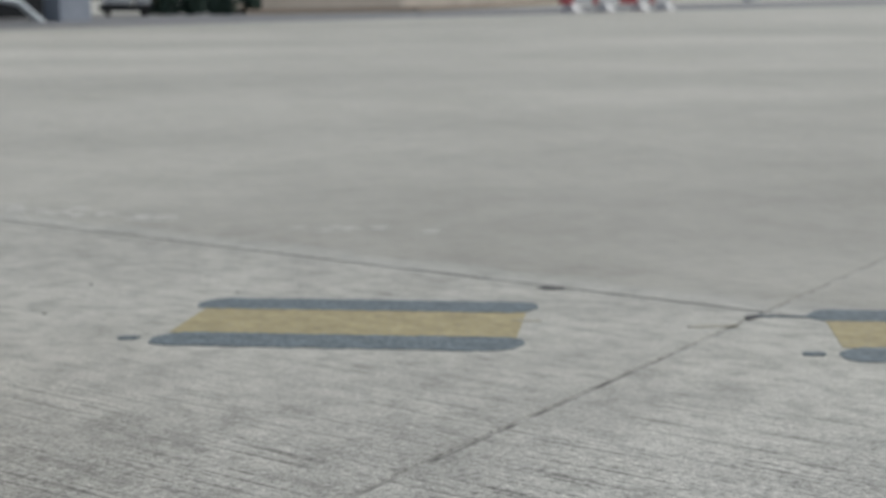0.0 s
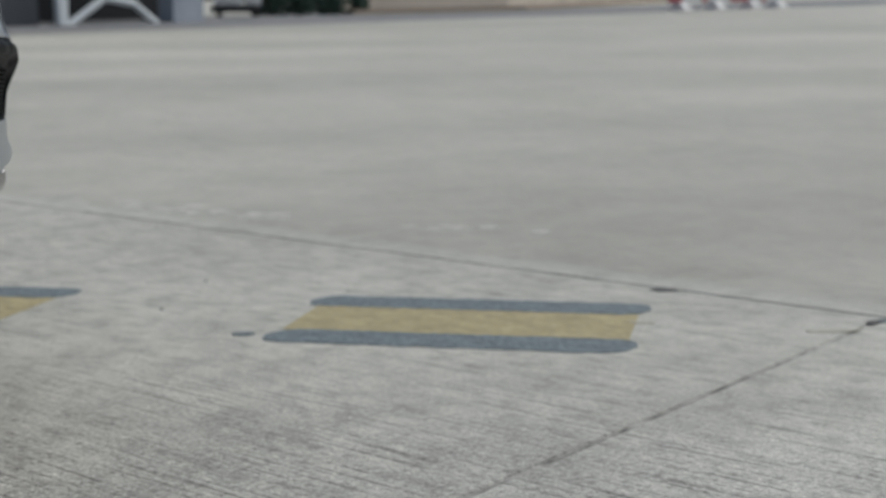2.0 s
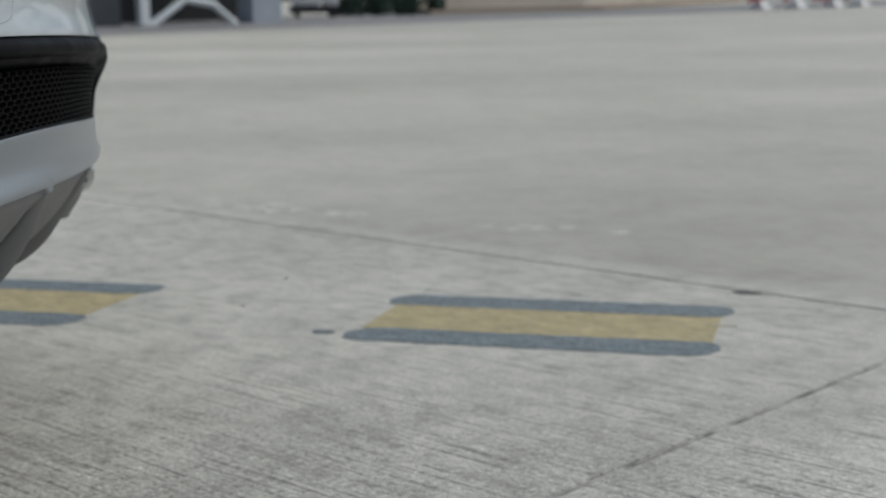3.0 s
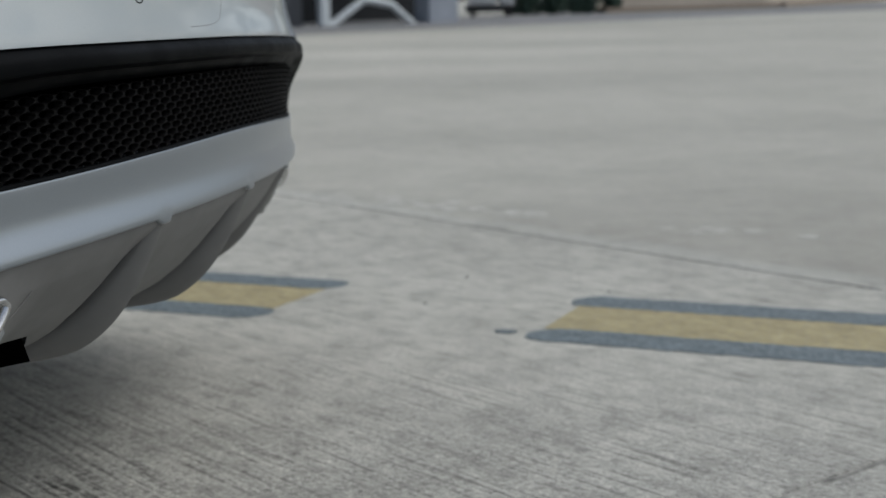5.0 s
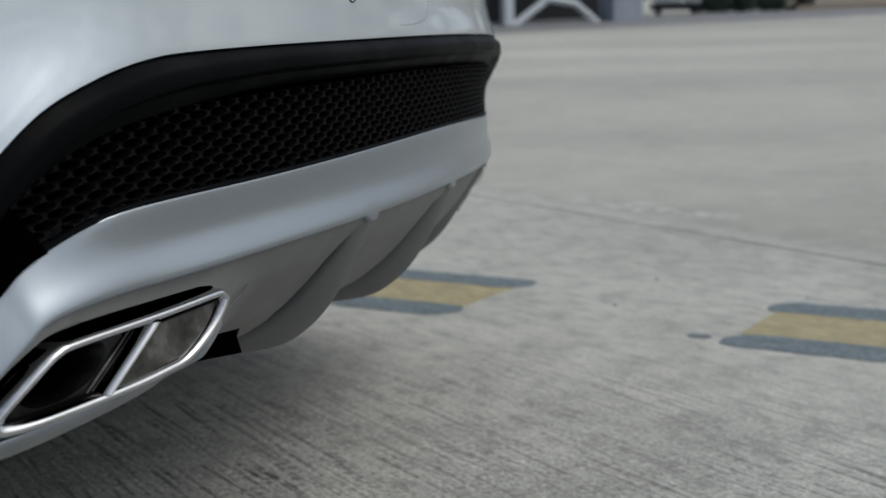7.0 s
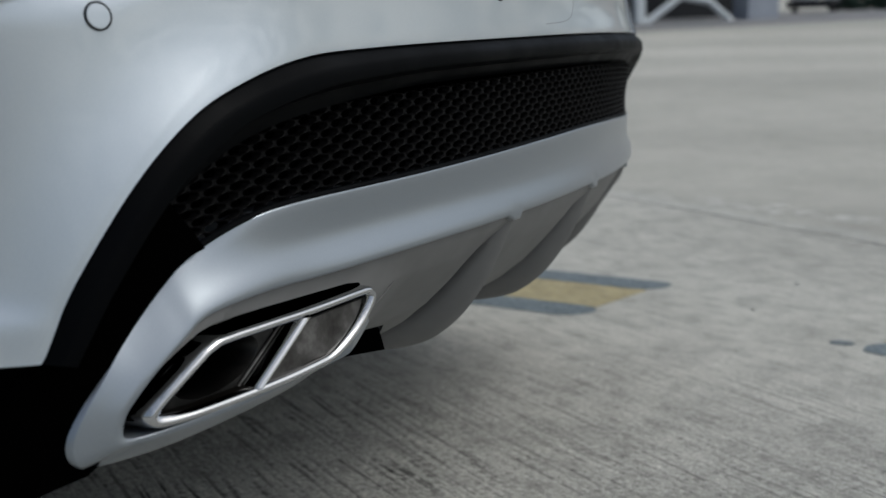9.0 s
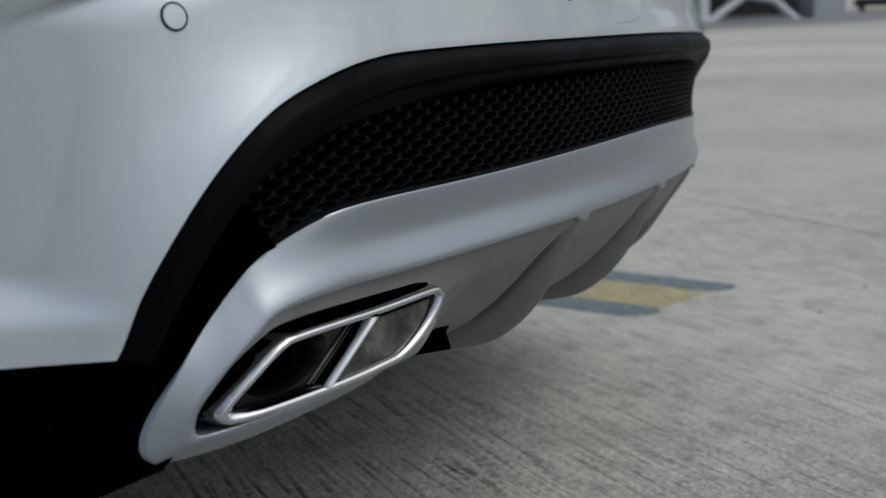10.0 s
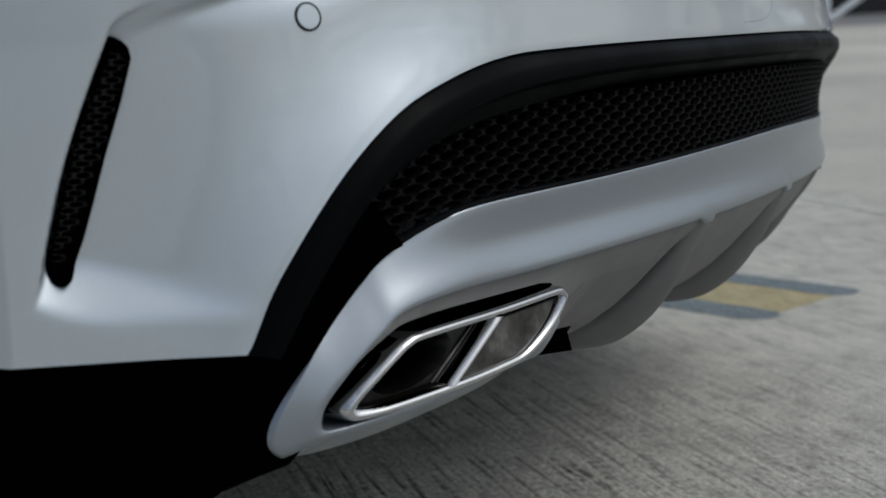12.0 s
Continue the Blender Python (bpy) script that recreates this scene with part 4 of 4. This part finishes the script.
def build_shell():
    """The rest of the car: closed body, glazed cabin with a painted roof, floor and wheels."""
    def section(x, hw, z0, z1, tuck=0.06):
        pts = [(hw * 0.93, z0), (hw * 0.985, z0 + 0.12), (hw, z0 + 0.45 * (z1 - z0)), (hw * 0.985, z0 + 0.75 * (z1 - z0)), (hw - tuck * 0.5, z1 - 0.03), (hw - tuck, z1 - 0.008), (hw - 2.2 * tuck, z1)]
        return [Vector((x, y, z)) for y, z in [(-a, b) for a, b in pts] + [(a, b) for a, b in reversed(pts)]]

    bm = bmesh.new()
    rows = [section(*a) for a in ((-0.13, 0.66, 0.62, 0.84), (-0.15, 0.7, 0.55, 0.93), (-0.22, 0.76, 0.45, 0.985), (-0.35, 0.835, 0.4, 1.0), (-0.5, 0.872, 0.38, 1.0), (-0.8, 0.885, 0.36, 0.995), (-1.6, 0.895, 0.26, 0.98), (-2.8, 0.895, 0.26, 0.965), (-3.2, 0.885, 0.36, 0.955), (-3.6, 0.87, 0.38, 0.91), (-3.95, 0.84, 0.38, 0.84), (-4.15, 0.77, 0.36, 0.74), (-4.25, 0.62, 0.38, 0.62))]
    vs = loft(bm, rows, closed=True)
    bm.faces.new(vs[0][::-1])
    bm.faces.new(vs[-1])
    bmesh.ops.recalc_face_normals(bm, faces=bm.faces)
    part("body_shell", bm, PAINT, CAR, sharp=60)

    def arch(x, hw, z, low):
        pts = [(hw + 0.13, low), (hw + 0.075, low + 0.5 * (z - low)), (hw + 0.01, z - 0.05), (hw - 0.05, z - 0.012), (hw - 0.2, z)]
        return [Vector((x, y, h)) for y, h in [(-a, b) for a, b in pts] + [(a, b) for a, b in reversed(pts)]]

    cab = [arch(*a) for a in ((-0.3, 0.62, 1.0, 0.97), (-0.42, 0.63, 1.2, 0.965), (-0.56, 0.625, 1.4, 0.96), (-0.75, 0.62, 1.46, 0.96), (-1.3, 0.615, 1.49, 0.96), (-2.1, 0.61, 1.475, 0.95), (-2.5, 0.6, 1.41, 0.945), (-2.9, 0.62, 1.2, 0.94), (-3.25, 0.66, 0.965, 0.93))]
    bm = bmesh.new()
    vs = loft(bm, cab, closed=True)
    bm.faces.new(vs[0][::-1])
    bm.faces.new(vs[-1])
    bmesh.ops.recalc_face_normals(bm, faces=bm.faces)
    part("cabin", bm, GLASS, CAR, "dark glazed cabin", sharp=60)
    bm = bmesh.new()
    top = [[p + Vector((0, 0, 0.006)) for p in r[2:-2]] for r in cab[2:7]]
    vs = loft(bm, top + [[p - Vector((0, 0, 0.03)) for p in r] for r in reversed(top)])
    bmesh.ops.recalc_face_normals(bm, faces=bm.faces)
    part("roof", bm, PAINT, CAR, sharp=60)
    bm = bmesh.new()
    box(bm, (-4.1, -0.7, 0.24), (-0.2, 0.7, 0.42), 0.03)
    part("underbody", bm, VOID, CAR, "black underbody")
    for x in (-0.95, -3.62):
        for s in (-1, 1):
            bm = bmesh.new()
            prof = [(0.225, -0.1), (0.3, -0.11), (0.325, -0.09), (0.33, -0.05), (0.33, 0.05), (0.325, 0.09), (0.3, 0.11), (0.225, 0.1)]
            rows = [[Vector((x + r * math.cos(a), 0.77 * s + w, 0.33 + r * math.sin(a))) for r, w in prof] for a in np.linspace(0, 2 * math.pi, 41)]
            loft(bm, rows, closed=True)
            bmesh.ops.remove_doubles(bm, verts=bm.verts, dist=1e-5)
            bmesh.ops.recalc_face_normals(bm, faces=bm.faces)
            wheel = part("wheel", bm, RUBBER, CAR, "black tyre")
            bm = bmesh.new()
            rows = [[Vector((x + r * math.cos(a), 0.77 * s + w * s, 0.33 + r * math.sin(a))) for r, w in ((0.03, 0.07), (0.18, 0.06), (0.225, 0.095), (0.226, -0.09))] for a in np.linspace(0, 2 * math.pi, 41)]
            loft(bm, rows)
            part("rim", bm, RIM, wheel)


HOOK_Y = -0.268


def build_seams():
    """Fine shut lines of the towing-eye cover, and a small hooked mark, in the painted skin."""
    bm = bmesh.new()
    pts = spline([(0, -0.056, 0.60), (0, -0.058, 0.585), (0, -0.062, 0.575), (0, -0.075, 0.563), (0, -0.105, 0.557), (0, -0.16, 0.5545)], 40)
    tube(bm, [skin(p.y, p.z, -0.0002) for p in pts], 0.00045, 6)
    part("tow_cover_seam", bm, SHUT, CAR)
    # small dark hooked mark of unknown kind
    bm = bmesh.new()
    hook = spline([(0, HOOK_Y - 0.009, 0.586), (0, HOOK_Y - 0.007, 0.5775), (0, HOOK_Y, 0.575), (0, HOOK_Y + 0.006, 0.5775), (0, HOOK_Y + 0.009, 0.588)], 20)
    tube(bm, [skin(p.y, p.z, 0.0002) for p in hook], 0.0006, 6)
    part("hook_mark", bm, BLACK, CAR, "small dark hooked mark on the bumper")


build_cover()
build_trim()
build_grille()
build_valance()
build_diffuser()
for side in (1, -1):
    build_tailpipe(side)
    build_vent(side)
build_sensor(-0.7045, 0.5605)
build_seams()
build_cladding()
build_shell()

# ---------------------------------------------------------------- far side of the apron
EDGE_A, EDGE_B = (-30.0, -0.48, 0), (60.0, 71.9, 0)
tagged(strip("road", EDGE_A, EDGE_B, 0.0, 5.5, ASPHALT, 0.004, steps=120), "grey asphalt service road along the apron edge", "road", kind="structure")

STEEL = material("grey_painted_steel", (0.33, 0.36, 0.41), 0.6)
set_colour(STEEL, ramp(STEEL, noise_node(STEEL, coords(STEEL), 2.0, 5.0), [(0.3, (0.29, 0.32, 0.37)), (0.7, (0.37, 0.4, 0.45))]))
WHITE_STEEL = material("white_painted_steel", (0.62, 0.66, 0.68), 0.5)
DARK = material("dark_interior_sheet", (0.02, 0.022, 0.025), 0.9)
DARK_STEEL = material("dark_grey_steel", (0.07, 0.075, 0.085), 0.6)
BEIGE = material("beige_rendered_wall", (0.5, 0.45, 0.39), 0.9)
set_colour(BEIGE, ramp(BEIGE, noise_node(BEIGE, coords(BEIGE), 0.8, 5.0), [(0.3, (0.40, 0.36, 0.31)), (0.7, (0.53, 0.48, 0.42))]))
EARTH = material("brown_earth", (0.28, 0.23, 0.18), 0.95)
LEAF = material("dark_green_leaf", (0.045, 0.08, 0.058), 0.7)
RED = material("red_barrier_plastic", (0.36, 0.06, 0.075), 0.5)
WHITE = material("white_barrier_plastic", (0.66, 0.66, 0.66), 0.5)


def build_shed():
    z = rise(24.4)
    shed = thing("shed", pose(-3.2, 25.0, z, 0, 0, 36), "grey steel shed with white braces and a dark open bay", "shed")
    bm = bmesh.new()
    box(bm, (-9, 2.5, -0.1), (3.3, 2.7, 5.2))
    part("back_wall", bm, DARK, shed, smooth=False)
    bm = bmesh.new()
    box(bm, (-9.2, -0.3, 5.0), (3.4, 2.9, 5.3), 0.03)
    part("roof", bm, STEEL, shed, smooth=False)
    bm = bmesh.new()
    box(bm, (-9, 0.4, 0), (-1.42, 0.6, 5.0))
    part("side_panel", bm, DARK_STEEL, shed, smooth=False)
    bm = bmesh.new()
    box(bm, (1.2, -0.1, 0), (1.9, 0.5, 5.0), 0.02)
    part("pillar", bm, STEEL, shed, "grey square pillar", smooth=False)
    bm = bmesh.new()
    box(bm, (-1.25, -0.1, 0), (-1.05, 0.1, 5.0), 0.02)
    part("post", bm, WHITE_STEEL, shed, "white steel post", smooth=False)
    for pts in (((-1.02, 0, 0.0), (-0.28, 0, 0.5)), ((-0.28, 0, 0.53), (0.38, 0, 0.42), (0.9, 0, 0.0))):
        bm = bmesh.new()
        tube(bm, [Vector(p) for p in pts], 0.075, 8, up=(0, 1, 0))
        part("brace", bm, WHITE_STEEL, shed, "white tubular brace")


build_shed()


def build_wall():
    """The beige boundary wall beyond the road, with a brown strip of earth at its foot."""
    run_of = [Vector((1.4, 31.3, 0)), Vector((6.2, 34.6, 0)), Vector((28.0, 68.0, 0))]
    wall = thing("wall_boundary", pose(0, 0, 0), "beige rendered boundary wall beyond the service road", "wall", kind="structure")
    for a, b in zip(run_of, run_of[1:]):
        d = (b - a).normalized()
        w = Vector((-d.y, d.x, 0)) * 0.25
        for name, base, high, thick, mat in (("wall_panel", 0.0, 2.6, 1.0, BEIGE), ("earth_strip", 0.0, 0.16, -2.2, EARTH)):
            bm = bmesh.new()
            rows = []
            for p, q in ((0, base), (0, high), (thick, high), (thick, base)):
                rows.append([])
                for i in range(9):
                    c = a.lerp(b, i / 8) + w * p
                    rows[-1].append((c.x, c.y, rise((a.lerp(b, i / 8)).y) - 0.05 + q))
            rows.append(rows[0])
            loft(bm, rows)
            bmesh.ops.remove_doubles(bm, verts=bm.verts, dist=1e-5)
            bmesh.ops.recalc_face_normals(bm, faces=bm.faces)
            part(name, bm, mat, wall, smooth=False)


def build_shrub(x, y, wide, high, seed, label):
    rnd = random.Random(seed)
    bm = bmesh.new()
    for _ in range(int(1500 * wide * high) + 300):
        a, r = rnd.uniform(0, 2 * math.pi), rnd.random() ** 0.5
        h = rnd.random()
        reach = wide / 2 * (0.8 + 0.2 * math.sin(3 * a + seed)) * (1 - 0.6 * abs(h - 0.4))
        c = Vector((reach * r * math.cos(a), 0.6 * reach * r * math.sin(a), 0.04 + high * h))
        m = Matrix.Translation(c) @ Euler((rnd.uniform(0, 6), rnd.uniform(0, 6), rnd.uniform(0, 6))).to_matrix().to_4x4()
        s = rnd.uniform(0.04, 0.09)
        v = [bm.verts.new(m @ Vector(p)) for p in ((-s, 0, 0), (0, -s * 0.45, 0.01), (s, 0, 0), (0, s * 0.45, 0.01))]
        bm.faces.new(v)
    ob = thing("shrub", pose(x, y, rise(y)), label, "shrub", "shrubs beyond the road")
    part("foliage", bm, LEAF, ob, smooth=False)
    bm = bmesh.new()
    for k in range(5):
        a = k * 1.3 + seed
        tube(bm, [Vector((0.02 * math.cos(a), 0.02 * math.sin(a), -0.02)), Vector((0.1 * wide * math.cos(a), 0.1 * wide * math.sin(a), high * 0.4)), Vector((0.3 * wide * math.cos(a), 0.2 * wide * math.sin(a), high * 0.8))], 0.018, 5)
    part("stem", bm, EARTH, ob)


def build_tractor():
    ob = thing("tow_tractor", pose(-1.05, 29.7, rise(29.7), 0, 0, 4), "white tow tractor with a dark chassis beyond the road", "tow tractor")
    bm = bmesh.new()
    box(bm, (-0.6, -0.2, 0.12), (0.58, 0.9, 0.26), 0.02)
    part("chassis", bm, DARK, ob)
    for x0, x1 in ((-0.52, 0.12), (0.2, 0.55)):
        bm = bmesh.new()
        box(bm, (x0, -0.18, 0.26), (x1, 0.85, 0.72), 0.05)
        part("body_panel", bm, WHITE, ob, "white painted body panel")
    for x in (-0.42, 0.4):
        for y in (-0.16, 0.72):
            bm = bmesh.new()
            prof = [(0.08, -0.05), (0.13, -0.06), (0.14, 0.0), (0.13, 0.06), (0.08, 0.05)]
            rows = [[Vector((x + w, y + r * math.cos(a), 0.14 + r * math.sin(a))) for r, w in prof] for a in np.linspace(0, 2 * math.pi, 25)]
            loft(bm, rows, closed=True)
            part("wheel", bm, RUBBER, ob)


def build_barrier():
    a, b = Vector((10.35, 33.0, 0)), Vector((14.7, 35.9, 0))
    turn = math.degrees(math.atan2(b.y - a.y, b.x - a.x))
    ob = thing("traffic_barrier", pose(a.x, a.y, rise(a.y), 0, 0, turn), "red and white plastic traffic barrier on white feet", "barrier")
    long = (b - a).length
    lift = (rise(b.y) - rise(a.y)) / long
    cuts = [0.0, 0.11, 0.27, 0.32, 0.51, 0.68, 0.8, 0.85, 1.0]
    for k, (f0, f1) in enumerate(zip(cuts, cuts[1:])):
        x0, x1 = long * f0, long * f1
        bm = bmesh.new()
        z = lift * (x0 + x1) / 2
        box(bm, (x0 + 0.004, -0.05, z + 0.2), (x1 - 0.004, 0.05, z + 1.0), 0.02)
        part("board", bm, RED if k % 2 == 0 else WHITE, ob, "red board" if k % 2 == 0 else "white board")
    for f in (0.095, 0.39, 0.71, 0.96):
        x = long * f
        bm = bmesh.new()
        rows = []
        for z, half, deep in ((-0.03, 0.2, 0.28), (0.05, 0.19, 0.27), (0.14, 0.12, 0.16), (0.24, 0.1, 0.07)):
            rows.append([Vector((x + a * half, b * deep, lift * x + z)) for a, b in ((-1, -1), (1, -1), (1, 1), (-1, 1))])
        vs = loft(bm, rows, closed=True)
        bm.faces.new(vs[-1])
        bm.faces.new(vs[0][::-1])
        bmesh.ops.recalc_face_normals(bm, faces=bm.faces)
        part("foot", bm, WHITE, ob, "white foot", smooth=False)


build_wall()
for args in ((-0.3, 30.3, 1.0, 0.9, 3, "dry brown-green shrub beside the road"), (0.4, 30.4, 1.15, 0.95, 5, "dark green shrub beside the road"), (1.1, 30.6, 1.0, 0.85, 9, "dark green shrub beside the road"), (1.9, 31.2, 0.6, 0.65, 12, "small dark shrub before the beige wall")):
    build_shrub(*args)
build_tractor()
build_barrier()
bm = bmesh.new()
box(bm, (-0.42, -0.25, -0.05), (0.42, 0.25, 0.5), 0.05)
block = part("concrete_block", bm, WHITE)
block.matrix_basis = pose(26.2, 54.0, rise(54.0), 0, 0, 35)
tagged(block, "small white concrete block far across the apron", "block")


def spot_patch(name, x, y, long, wide, turn, mat, seed, label):
    """A small uneven spot on the concrete."""
    rnd = random.Random(seed)
    bm = bmesh.new()
    out = []
    for k in range(22):
        a = 2 * math.pi * k / 22
        r = rnd.uniform(0.65, 1.0)
        out.append((long / 2 * r * math.cos(a), wide / 2 * r * math.sin(a)))
    patch(bm, out, 0.0015)
    ob = part(name, bm, mat, smooth=False)
    ob.matrix_basis = pose(x, y, rise(y), 0, 0, turn)
    return tagged(ob, label, "stain")


TAR = material("dark_tar", (0.07, 0.07, 0.068), 0.8)
CHALK = material("pale_crust", (0.62, 0.62, 0.58), 0.95)
set_colour(CHALK, ramp(CHALK, noise_node(CHALK, coords(CHALK), 30.0, 4.0), [(0.35, (0.45, 0.45, 0.415)), (0.65, (0.55, 0.55, 0.51))]))
spot_patch("tar_spot", 0.785, 2.514, 0.075, 0.035, -20, TAR, 4, "dark tar spot on the slab joint")
spot_patch("tar_spot", 1.09, 2.165, 0.06, 0.03, 30, TAR, 6, "dark tar spot on the slab joint")
spot_patch("paint_fleck", 0.686, 3.331, 0.07, 0.05, 5, CHALK, 7, "pale fleck of crust on the concrete")


def build_mortar():
    """Scattered thin ragged flecks of old mortar beside the joint."""
    rnd = random.Random(20)
    bm = bmesh.new()
    for x, y, long, wide, turn, count in ((-0.42, 4.0, 0.55, 0.2, -35, 34), (-0.1, 3.8, 0.3, 0.12, -40, 14), (0.45, 3.45, 0.35, 0.1, -15, 9)):
        c, d = math.cos(radians(turn)), math.sin(radians(turn))
        for _ in range(count):
            a, b = rnd.gauss(0, long / 4), rnd.gauss(0, wide / 4)
            size = rnd.uniform(0.008, 0.028)
            mid = (x + c * a - d * b, y + d * a + c * b)
            out = []
            for k in range(11):
                t = 2 * math.pi * k / 11
                r = size * rnd.uniform(0.45, 1.0)
                out.append((mid[0] + 1.5 * r * math.cos(t), mid[1] + r * math.sin(t)))
            patch(bm, out, rnd.uniform(0.0006, 0.0014))
    ob = part("mortar_flecks", bm, CHALK, smooth=False)
    tagged(ob, "thin pale flecks of mortar beside the slab joint", "stain", kind="stuff")


build_mortar()
SMEAR = worn_paint("faded_yellow_smear", (0.42, 0.39, 0.29), (0.43, 0.42, 0.37))
spot_patch("paint_smear", 0.985, 2.11, 0.13, 0.016, -5, SMEAR, 31, "faint yellow paint smear on the concrete")
spot_patch("paint_smear", 0.655, 2.232, 0.06, 0.012, -14, SMEAR, 32, "faint yellow paint smear on the concrete")
for k, (x, y) in enumerate(((-0.191, 2.786), (-0.262, 2.502), (0.12, 2.62))):
    spot_patch("tar_speck", x, y, 0.009, 0.006, 20 * k, TAR, 40 + k, "tiny dark tar speck on the concrete")
